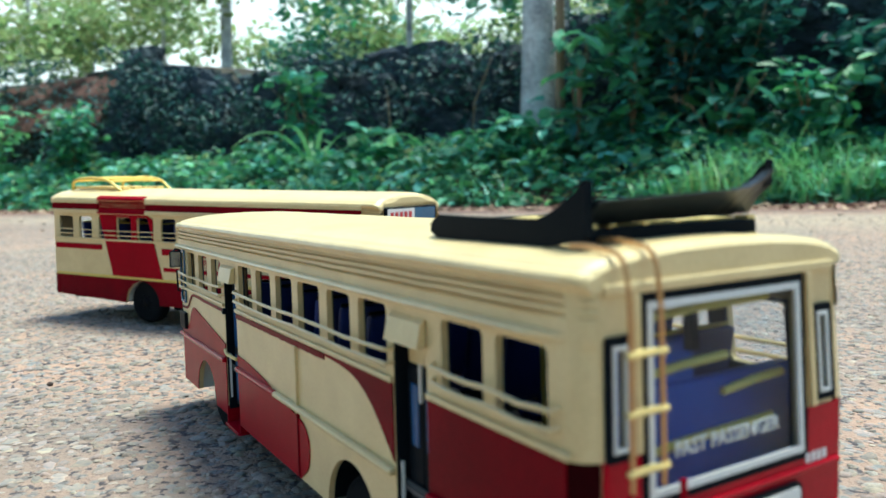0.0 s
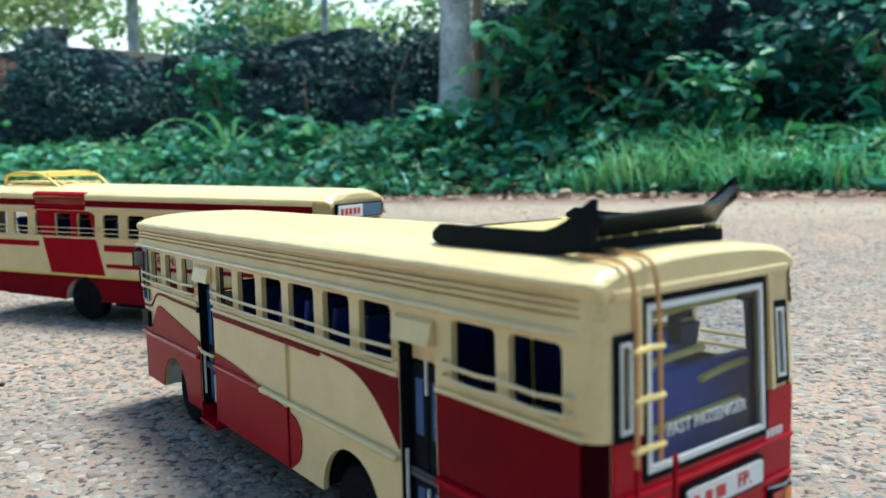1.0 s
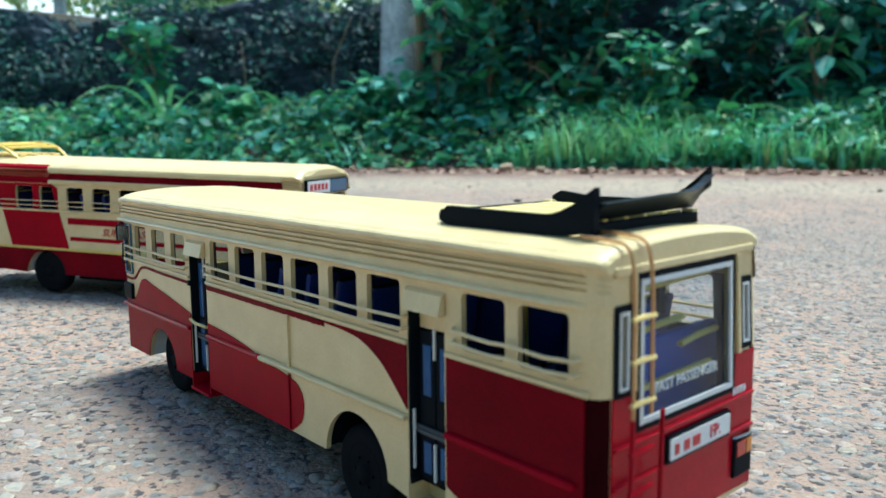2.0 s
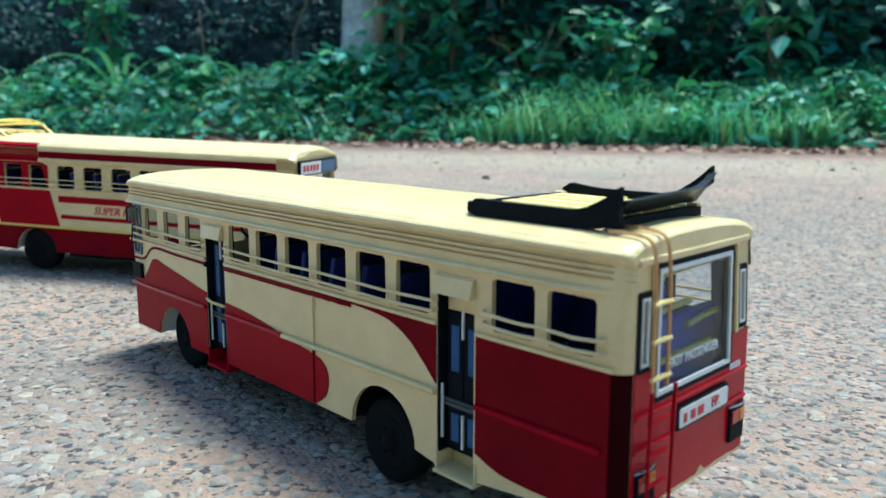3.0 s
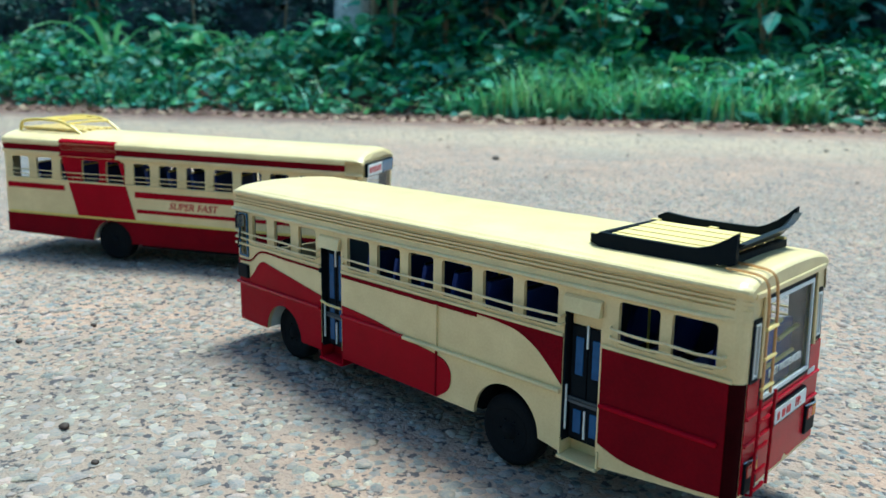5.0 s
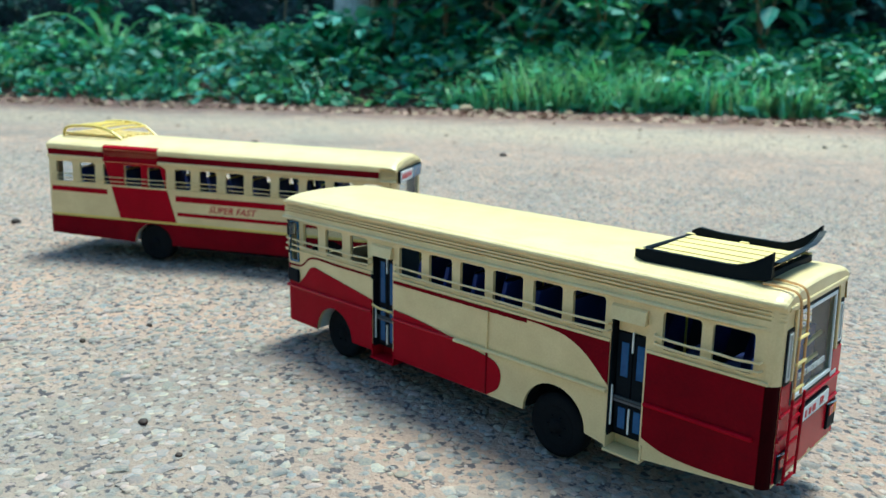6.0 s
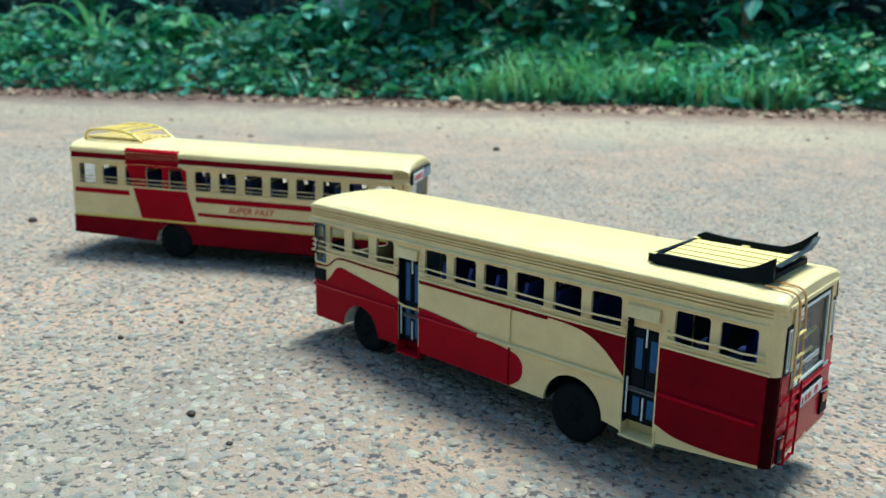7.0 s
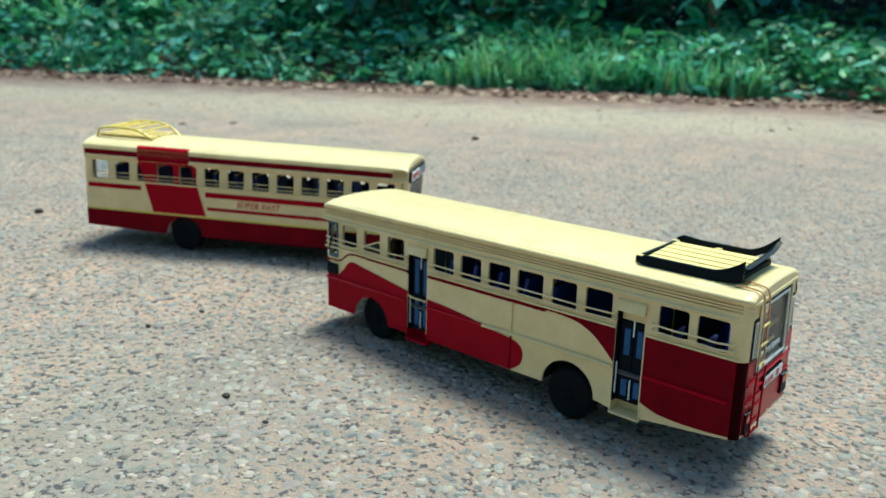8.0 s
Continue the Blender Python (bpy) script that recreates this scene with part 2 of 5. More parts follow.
def bottom_z(x):
    """The skirt's lower edge, which rises towards the rear."""
    return 0.030 - 0.003 * max(0, min(1, (x - 0.22) / 0.08)) + 0.008 * max(0, min(1, (x - 0.345) / 0.07))


def bottom_path(x0, x1, arches, doors, lift=0.0):
    """The lower outline from x0 to x1 with wheel arches and doorways cut into it."""
    cuts = sorted([(c - r, c + r, ("arch", c, r)) for c, r in arches] + [(a, b, ("door", a, b, t)) for a, b, t in doors])
    pts = [(x0, bottom_z(x0) + lift)]
    for a, b, cut in cuts:
        if b <= x0 or a >= x1:
            continue
        if cut[0] == "arch":
            _, c, r = cut
            zc = 0.0295
            pts += [(c - r * math.cos(math.pi * k / 16), max(bottom_z(c) + lift, zc + r * 0.98 * math.sin(math.pi * k / 16))) for k in range(17)]
        else:
            _, a, b, top = cut
            pts += [(a, bottom_z(a) + lift), (a, top), (b, top), (b, bottom_z(b) + lift)]
    return pts + [(x1, bottom_z(x1) + lift)]


def wheel(bus, x, ground, y, inward, r=0.0205):
    z = ground + r
    s = inward
    tyre = part("wheel", lathe([(r * 0.62, y), (r * 0.80, y - 0.0006 * s), (r * 0.95, y + 0.0004 * s), (r, y + 0.0020 * s), (r, y + 0.0045 * s), (r * 0.985, y + 0.0050 * s), (r, y + 0.0056 * s),
                                (r, y + 0.0105 * s), (r * 0.95, y + 0.012 * s), (r * 0.62, y + 0.0126 * s)], x, z), RUBBER, bus, "black rubber wheel", smooth=True)
    part("rim", lathe([(r * 0.20, y - 0.0016 * s), (r * 0.24, y + 0.0002 * s), (r * 0.40, y + 0.0012 * s), (r * 0.56, y + 0.0006 * s), (r * 0.62, y - 0.0004 * s), (r * 0.63, y + 0.002 * s), (r * 0.2, y + 0.003 * s)], x, z, 20),
         RUBBER, tyre, "dark wheel rim", smooth=True)
    for k in range(6):
        a = k * math.tau / 6
        part("wheel_nut", lathe([(0.0007, y - 0.0010 * s), (0.0009, y + 0.0012 * s)], x + r * 0.32 * math.cos(a), z + r * 0.32 * math.sin(a), 6), BLACK, tyre)


def seat_pair(bus, x, y0, y1):
    """A bench of two places that faces the front, with a yellow grab bar on its back."""
    floor = 0.056
    cushion = part("seat", box(x - 0.013, x, y0, y1, floor + 0.010, floor + 0.0145, 0.0012), SEAT_BLUE_SHADED, bus, "blue foam bench seat")
    bm = box(x - 0.001, x + 0.0025, y0, y1, floor + 0.012, floor + 0.050, 0.001)
    for v in bm.verts:
        v.co.x += (v.co.z - floor - 0.012) * 0.22
    back = part("backrest", bm, SEAT_BLUE_SHADED, cushion, "blue foam backrest")
    zt = floor + 0.0505
    part("grab_bar", tube([(x + 0.008, y0 + 0.001, zt - 0.004), (x + 0.008, y0 + 0.001, zt), (x + 0.008, y1 - 0.001, zt), (x + 0.008, y1 - 0.001, zt - 0.004)], 0.0008), YELLOW if y0 > 0.05 else BLACK, cushion, "wire grab bar")
    for y in (y0 + 0.004, y1 - 0.004):
        part("seat_leg", box(x - 0.008, x - 0.0065, y - 0.0008, y + 0.0008, floor - 0.002, floor + 0.0102), BLACK, cushion)


def paint(bus, name, loop, side, mat, label="", lift=0.0005, holes=()):
    """A coat of paint of some other colour on a side panel: a thin proud sheet."""
    base = -0.0001 if side == "left" else WIDTH + 0.0001
    return part(name, sheet(loop, list(holes), base, -lift if side == "left" else lift), mat, bus, label)


def body(bus, sides, arches, liners, ground_at, wheel_x, wire=0.00078):
    """Roof, side panels with their openings, corner posts, floor and wheels; sides gives windows and doorways of each side."""
    part("roof", roof_mesh(0.0, LENGTH), CREAM, bus, "domed cream roof with fluted edge", smooth=False)
    for side, (windows, doors) in sides.items():
        y, thick = (0.0, 0.0024) if side == "left" else (WIDTH, -0.0024)
        outer = bottom_path(0.007, LENGTH - 0.006, arches, doors) + [(LENGTH - 0.006, 0.1168), (0.007, 0.1168)]
        panel = part("side_panel", sheet(outer, [rect(a, b, z0, z1, 0.0022) for a, b, z0, z1 in windows], y, thick), CREAM, bus)
        sgn = -1 if side == "left" else 1
        # belt moulding, sill lip and vertical seam strip, broken at the doorways
        stops = sorted([0.002] + [v for a, b, _ in doors for v in (a, b)] + [LENGTH - 0.004])
        for a, b in zip(stops[::2], stops[1::2]):
            part("sill_moulding", box(a, b, *sorted((y + sgn * 0.0014, y - sgn * 0.0002)), 0.0893, 0.0912, 0.0005), CREAM, panel)
        bars = []
        for w in sorted(windows):
            if bars and w[0] - bars[-1][1] < 0.012:
                bars[-1][1] = w[1]
            else:
                bars.append([w[0], w[1]])
        for a, b in bars:
            for z in (0.0955, 0.1000):
                part("window_bar", tube([(a - 0.004, y - sgn * 0.0004, z + 0.0006), (a - 0.003, y + sgn * 0.0022, z), *[(a + (b - a) * k / 6, y + sgn * (0.0024 + 0.0003 * (k % 2)), z - 0.0003 * (k % 3)) for k in range(7)], (b + 0.0035, y + sgn * 0.0022, z), (b + 0.0045, y - sgn * 0.0004, z + 0.0006)], wire), CREAM, panel, "cream wire window bar")
    for (c, r), liner in zip(arches, liners):
        for y0, y1 in ((0.0026, 0.016), (WIDTH - 0.016, WIDTH - 0.0026)):
            bm = bmesh.new()
            prev = None
            for k in range(13):
                a = math.pi * k / 12
                cur = [bm.verts.new((c - (r + 0.0015) * math.cos(a), yy, 0.0300 + (r + 0.0015) * math.sin(a))) for yy in (y0, y1)]
                if prev:
                    bm.faces.new((prev[0], prev[1], cur[1], cur[0]))
                prev = cur
            ext = bmesh.ops.extrude_face_region(bm, geom=bm.faces[:])
            bmesh.ops.translate(bm, verts=[g for g in ext["geom"] if isinstance(g, bmesh.types.BMVert)], vec=(0, 0, 0.0008))
            part("wheel_arch_liner", bm, liner, bus, "wheel arch liner")
    # dark sheets added inside walls and roof so the windows look shaded
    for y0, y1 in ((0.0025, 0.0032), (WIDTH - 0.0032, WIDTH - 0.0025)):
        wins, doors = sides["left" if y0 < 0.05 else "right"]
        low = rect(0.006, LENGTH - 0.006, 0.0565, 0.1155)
        part("inner_lining", sheet(low, [rect(a - 0.0003, b + 0.0003, z0 - 0.0003, z1 + 0.0003) for a, b, z0, z1 in wins] + [rect(a, b, 0.058, t) for a, b, t in doors], y0, y1 - y0), INNER_SHADE, bus, "dark sheet for the shade inside the walls")
    part("ceiling_lining", box(0.006, LENGTH - 0.006, 0.0035, WIDTH - 0.0035, 0.1245, 0.1252), INNER_SHADE, bus, "dark sheet for the shade under the roof")
    part("floor_pan", box(0.004, LENGTH - 0.004, 0.0026, WIDTH - 0.0026, 0.0545, 0.0560), GREY_FLOOR, bus, "dark grey floor")
    # unseen blocks, made low and wide to keep light from under the bus
    part("underframe", box(0.095, 0.250, 0.018, WIDTH - 0.018, 0.0225, 0.0545, 0.001), BLACK, bus, "black underframe, set low to deepen the shade below")
    part("underframe", box(0.31, 0.395, 0.020, WIDTH - 0.020, 0.026, 0.0545, 0.001), BLACK, bus, "black underframe, set low to deepen the shade below")
    part("underframe", box(0.02, 0.31, 0.034, WIDTH - 0.034, 0.028, 0.0545, 0.001), BLACK, bus, "black underframe, set low to deepen the shade below")
    for x in wheel_x:
        part("axle", tube([(x, 0.012, ground_at(x) + 0.0205), (x, WIDTH - 0.012, ground_at(x) + 0.0205)], 0.0018, 8), BLACK, bus)
        deep = 0.0085 if x < 0.15 else 0.0045
        for y, inward in ((deep, 1), (WIDTH - deep, -1)):
            wheel(bus, x, ground_at(x), y, inward)


def corner_post(bus, x, y, a0, z0, z1, mat, r=0.006, label=""):
    """A quarter-round corner strip about (x, y), from angle a0."""
    bm = bmesh.new()
    rings = []
    for z in (z0, z1):
        ring = [bm.verts.new((x + r * math.cos(radians(a0 + 90 * k / 6)), y + r * math.sin(radians(a0 + 90 * k / 6)), z)) for k in range(7)]
        ring += [bm.verts.new((x + (r - 0.0024) * math.cos(radians(a0 + 90 * k / 6)), y + (r - 0.0024) * math.sin(radians(a0 + 90 * k / 6)), z)) for k in range(6, -1, -1)]
        rings.append(ring)
    for k in range(14):
        bm.faces.new((rings[0][k], rings[0][(k + 1) % 14], rings[1][(k + 1) % 14], rings[1][k]))
    bm.faces.new(rings[0])
    bm.faces.new(rings[1])
    return part("corner_post", bm, mat, bus, label)


def lettering(name, text, size, m, mat, parent, label="", depth=0.0002, slant=0.0):
    """Raised letters in the built-in font, turned into a mesh."""
    cu = bpy.data.curves.new(name, "FONT")
    cu.body, cu.size, cu.extrude, cu.align_x, cu.align_y = text, size, depth, "CENTER", "CENTER"
    cu.resolution_u, cu.shear = 2, slant
    tmp = bpy.data.objects.new("tmp", cu)
    scene.collection.objects.link(tmp)
    bpy.context.view_layer.update()
    mesh = bpy.data.meshes.new_from_object(tmp.evaluated_get(bpy.context.evaluated_depsgraph_get()))
    bpy.data.objects.remove(tmp)
    bpy.data.curves.remove(cu)
    mesh.transform(m)
    return link(name, mesh, mat, parent, label)


def framed_window(bus, y0, y1, z0, z1, x, out, name="rear_window", thick=0.0026):
    """A pane in a black surround with a white inner frame, in a wall across the bus at x; out is the outward sign."""
    w = part(name, sheet(rect(y0 - 0.0022, y1 + 0.0022, z0 - 0.0022, z1 + 0.0022, 0.001), [rect(y0, y1, z0, z1)], x + out * 0.0001, out * 0.0006, "YZ"), BLACK, bus, "rear window with black and white surround")
    f = min(0.0018, (y1 - y0) * 0.20)
    part("white_frame", sheet(rect(y0, y1, z0, z1), [rect(y0 + f, y1 - f, z0 + f, z1 - f)], x + out * 0.0001, out * 0.0010, "YZ"), WHITE, w, "white painted frame")
    pane = part("pane", box(*sorted((x - out * 0.0004, x - out * 0.0012)), y0 + f * 0.5, y1 - f * 0.5, z0 + f * 0.5, z1 - f * 0.5), GLASS, w, "clear plastic pane")
    pane.visible_shadow = False
    return w


def end_wall(bus, x, out, holes, red_top):
    """The flat rear or front wall of a bus: cream panel, red below red_top."""
    inner = -out * 0.0024
    outer = rect(0.0055, WIDTH - 0.0055, bottom_z(x), 0.1315)
    part("end_panel", sheet(outer, [rect(*h, 0.001) for h in holes], x, inner, "YZ"), CREAM, bus)
    low = [h for h in holes if h[2] < red_top]
    loop = [(0.0055, bottom_z(x) + 0.0022)]
    rng = random.Random(4)
    n = 22
    for k in range(1, n):
        loop.append((0.0055 + (WIDTH - 0.011) * k / n, bottom_z(x) + 0.0018 + 0.0006 * rng.random() + (0.003 if k == 13 else 0)))
    loop += [(WIDTH - 0.0055, bottom_z(x) + 0.0020), (WIDTH - 0.0055, red_top)]
    for h in low:
        loop += [(h[1] + 0.0021, red_top), (h[1] + 0.0021, h[2] - 0.0021), (h[0] - 0.0021, h[2] - 0.0021), (h[0] - 0.0021, red_top)]
    loop += [(0.0055, red_top)]
    part("end_livery", sheet(loop, [], x + out * 0.0001, out * 0.0005, "YZ"), RED_HIGHLIT, bus, "glossy red paint")


def tail_lamp(bus, y, z, x=LENGTH):
    lamp = part("tail_lamp", box(x + 0.0004, x + 0.0020, y - 0.0065, y + 0.0065, z - 0.0075, z + 0.0075, 0.0005), BLACK, bus, "black tail lamp box with red and amber lenses")
    part("lens", box(x + 0.0019, x + 0.0026, y - 0.0055, y + 0.0008, z + 0.0005, z + 0.0062, 0.0004), LENS_RED, lamp, "red lens")
    part("lens", box(x + 0.0019, x + 0.0026, y + 0.0014, y + 0.0056, z + 0.0005, z + 0.0062, 0.0004), LENS_AMBER, lamp, "amber lens")
    part("bracket", tube([(x + 0.001, y - 0.007, z + 0.0078), (x + 0.0036, y, z + 0.0086), (x + 0.001, y + 0.007, z + 0.0078)], 0.0005), SILVER, lamp)


NEAR_ARCHES = [(0.066, 0.0225), (0.2825, 0.0235)]
NEAR_DOORS = [(0.1130, 0.1365, 0.1120), (0.3205, 0.3435, 0.1120)]
Z0, Z1 = 0.0930, 0.1140
NEAR_LEFT = [(a, b, Z0, Z1) for a, b in ((0.026, 0.046), (0.0555, 0.077), (0.0865, 0.1075), (0.1425, 0.1655), (0.173, 0.195), (0.2025, 0.2245), (0.2315, 0.256), (0.264, 0.286), (0.2935, 0.316), (0.352, 0.3740), (0.3800, 0.4020))]
NEAR_LEFT[0:0] = [(0.0085, 0.0195, 0.0815, Z1)]
NEAR_RIGHT = [(0.012 + 0.0302 * k, 0.034 + 0.0302 * k, Z0, Z1) for k in range(13)]

near = tagged(new("model_bus"), "red and cream model bus with black boat-shaped rack, on asphalt", "model bus", "model buses on the road")
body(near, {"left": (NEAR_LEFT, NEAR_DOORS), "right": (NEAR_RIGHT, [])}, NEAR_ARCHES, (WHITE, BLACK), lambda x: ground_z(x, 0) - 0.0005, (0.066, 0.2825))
GLASS_REAR = (0.0198, 0.0790, 0.0775, 0.1240)
SLITS = [(0.0085, 0.0135, 0.0905, 0.1150), (0.0865, 0.0915, 0.0925, 0.1150)]
end_wall(near, LENGTH, 1, [GLASS_REAR, *SLITS], 0.0890)
end_wall(near, 0.0, -1, [(0.010, 0.088, 0.080, 0.122)], 0.070)
# the rear corners take a much darker red than the panels
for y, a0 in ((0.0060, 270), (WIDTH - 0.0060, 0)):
    corner_post(near, LENGTH - 0.006, y, a0, bottom_z(LENGTH), 0.0890, CORNER_RED, label="near-black red corner strip")
    corner_post(near, LENGTH - 0.006, y, a0, 0.0892, 0.1300, CREAM)
for y, a0 in ((0.007, 180), (WIDTH - 0.007, 90)):
    corner_post(near, 0.007, y, a0, 0.030, 0.0785, RED, 0.007)
    corner_post(near, 0.007, y, a0, 0.0787, 0.1160, CREAM, 0.007)
rear_win = framed_window(near, *GLASS_REAR, LENGTH, 1)
lettering("lettering", "FAST PASSENGER", 0.0052, Matrix.Translation((LENGTH + 0.0001, 0.0490, 0.0872)) @ Euler((radians(90), 0, radians(90))).to_matrix().to_4x4(), WHITE, rear_win, "white hand-painted words", 0.0003)
for s in SLITS:
    framed_window(near, *s, LENGTH, 1, "quarter_window")
for z in (0.0600, 0.0725):
    part("rear_moulding", box(LENGTH + 0.0002, LENGTH + 0.0018, 0.006, WIDTH - 0.006, z - 0.0008, z + 0.0008, 0.0005), RED_HIGHLIT, near, "glossy red moulding across the rear")
part("top_moulding", box(LENGTH - 0.0004, LENGTH + 0.0014, 0.006, WIDTH - 0.006, 0.1262, 0.1290, 0.0006), CREAM, near)
for y in (0.0162, 0.0832):
    part("rear_pillar", box(LENGTH + 0.0002, LENGTH + 0.0016, y - 0.0012, y + 0.0012, 0.0892, 0.1262, 0.0005), CREAM, near)
plate = part("route_plate", sheet(rect(0.0345, 0.0765, 0.0605, 0.0700, 0.0014), [], LENGTH + 0.0007, 0.0014, "YZ"), BLACK, near, "white route plate with a black border and red letters")
part("plate_face", sheet(rect(0.0357, 0.0753, 0.0616, 0.0689, 0.0010), [], LENGTH + 0.0022, 0.0004, "YZ"), WHITE, plate, "white plate face")
lettering("lettering", "FP.", 0.0062, Matrix.Translation((LENGTH + 0.0028, 0.0645, 0.0652)) @ Euler((radians(90), 0, radians(90))).to_matrix().to_4x4(), RED_INK, plate, "red letters")
for k, w in enumerate((0.0024, 0.0034, 0.0046)):
    part("ink_bar", box(LENGTH + 0.0026, LENGTH + 0.0029, 0.0385 + 0.0056 * k, 0.0385 + 0.0056 * k + w, 0.0632, 0.0668), RED_INK, plate, "red bar")
for k in range(4):
    part("number_bar", box(LENGTH + 0.0006, LENGTH + 0.0009, 0.0800 + 0.0025 * k, 0.0817 + 0.0025 * k, 0.0738, 0.0764), WHITE, near, "small white bar")
tail_lamp(near, 0.0875, 0.0495)
tail_lamp(near, 0.0140, 0.0445)

# ladder up the rear, over the roof's edge
ladder = part("ladder", tube(arc_points([(0.3990, 0.0105, 0.1366), (0.4080, 0.0105, 0.1366), (0.4168, 0.0105, 0.1345), (0.4190, 0.0105, 0.1240), (0.4192, 0.0105, 0.1050), (0.4192, 0.0105, 0.0825)]), 0.0007), COPPER, near, "bare wire ladder on the rear")
part("rail", tube(arc_points([(0.3990, 0.0205, 0.1375), (0.4080, 0.0205, 0.1375), (0.4168, 0.0205, 0.1352), (0.4190, 0.0205, 0.1240), (0.4192, 0.0205, 0.1050), (0.4192, 0.0205, 0.0825)]), 0.0007), COPPER, ladder)
for y in (0.0105, 0.0270):
    part("rail", tube([(0.4192, y, 0.0823), (0.4190, y, 0.0600), (0.4186, y, 0.0370), (0.4160, y, 0.0362)], 0.0008), RED, ladder, "red painted rail")
for z in (0.1135, 0.1003, 0.0870):
    part("rung", tube([(0.4194, 0.0092, z), (0.4196, 0.0155, z + 0.0002), (0.4194, 0.0218, z)], 0.0009), PALE_YELLOW, ladder, "cream rung")
for z in (0.0715, 0.0590, 0.0480, 0.0395):
    part("rung", tube([(0.4192, 0.0092, z), (0.4194, 0.0155, z), (0.4192, 0.0218, z)], 0.0009), RED, ladder, "red rung")

# left side livery
wave = smooth2([(0.0200, 0.0640), (0.0270, 0.0700), (0.0380, 0.0800), (0.0560, 0.0780), (0.0850, 0.0735), (0.1128, 0.0690)])
paint(near, "livery", bottom_path(0.0071, 0.1128, NEAR_ARCHES, [], 0.0) + wave[::-1] + [(0.0071, 0.0640)], "left", RED, "glossy red paint")
low = smooth2([(0.1368, 0.0670), (0.1600, 0.0655), (0.1850, 0.0625), (0.2050, 0.0588), (0.2280, 0.0560), (0.2365, 0.0530), (0.2402, 0.0465), (0.2380, 0.0370), (0.2290, 0.0301)])
paint(near, "livery", [(0.1368, bottom_z(0.1368)), (0.20, bottom_z(0.2))] + low[::-1], "left", RED, "glossy red paint")
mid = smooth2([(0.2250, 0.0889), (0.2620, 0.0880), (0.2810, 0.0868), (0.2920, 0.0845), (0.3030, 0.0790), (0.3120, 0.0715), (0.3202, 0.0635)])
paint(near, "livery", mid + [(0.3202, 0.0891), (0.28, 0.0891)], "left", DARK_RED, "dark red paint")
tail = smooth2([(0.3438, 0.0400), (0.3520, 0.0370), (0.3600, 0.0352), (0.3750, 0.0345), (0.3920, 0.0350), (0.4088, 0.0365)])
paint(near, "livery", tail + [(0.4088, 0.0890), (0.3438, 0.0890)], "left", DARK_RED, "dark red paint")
line = smooth2([(0.0075, 0.0770), (0.0230, 0.0780), (0.0380, 0.0868), (0.0700, 0.0866), (0.1128, 0.0862)], 4)
paint(near, "pinstripe", line + [(x, z + 0.0016) for x, z in line[::-1]], "left", DARK_RED, "thin dark red line")
line = [(0.1368 + 0.0022 * k, 0.0862 + 0.0004 * noise.noise((k * 0.7, 0, 0))) for k in range(57)]
paint(near, "pinstripe", line + [(x, 0.0886 + 0.0002 * noise.noise((x * 300, 2, 0))) for x, z in line[::-1]], "left", DARK_RED, "thin dark red line")
rear_low = [(0.0071, 0.064), (LENGTH - 0.0062, 0.064)]
paint(near, "livery", bottom_path(0.0071, LENGTH - 0.0062, NEAR_ARCHES, []) + rear_low[::-1], "right", RED, "glossy red paint")
for a, b, mat in ((0.004, 0.1128, RED_HIGHLIT), (0.1368, 0.1985, RED_HIGHLIT), (0.1985, 0.3202, CREAM), (0.3438, 0.4060, RED)):
    bm = box(a, b, -0.0026, 0.0004, 0.0588, 0.0614, 0.0011)
    part("belt_moulding", bm, mat, near)
part("seam_strip", box(0.2272, 0.2288, -0.0014, 0.0004, 0.0612, 0.0866, 0.0004), CREAM, near)
part("seam_strip", box(0.2274, 0.2286, -0.0012, 0.0004, 0.0306, 0.0589, 0.0004), DARK_RED, near)
# front corner: lamp box and mirror
part("side_lamp", box(0.0060, 0.0200, -0.0022, 0.0010, 0.0642, 0.0745, 0.0006), BLACK, near, "black lamp box")
mirror = part("mirror", box(0.0165, 0.0185, -0.0095, -0.0022, 0.1040, 0.1145, 0.0009), BLACK, near, "silver wing mirror on a black arm")
part("mirror_glass", box(0.0185, 0.0189, -0.0088, -0.0029, 0.1047, 0.1138), SILVER, mirror, "silver mirror face")
part("mirror_arm", tube([(0.0075, 0.001, 0.1135), (0.0100, -0.004, 0.1152), (0.0165, -0.007, 0.1140)], 0.0007), BLACK, mirror)
part("mirror_arm", tube([(0.0075, 0.001, 0.0870), (0.0090, -0.003, 0.0880), (0.0170, -0.0050, 0.1020)], 0.0006), BLACK, mirror)
wind = part("windscreen", box(0.0006, 0.0016, 0.0102, 0.0878, 0.0802, 0.1218), GLASS, near, "clear windscreen")
wind.visible_shadow = False
part("quarter_frame", sheet(rect(0.0078, 0.0202, 0.0808, 0.1146, 0.001), [rect(0.0095, 0.0185, 0.0825, 0.1130, 0.001)], -0.0001, -0.0010), BLUE_FILM, near, "blue-grey quarter window frame")


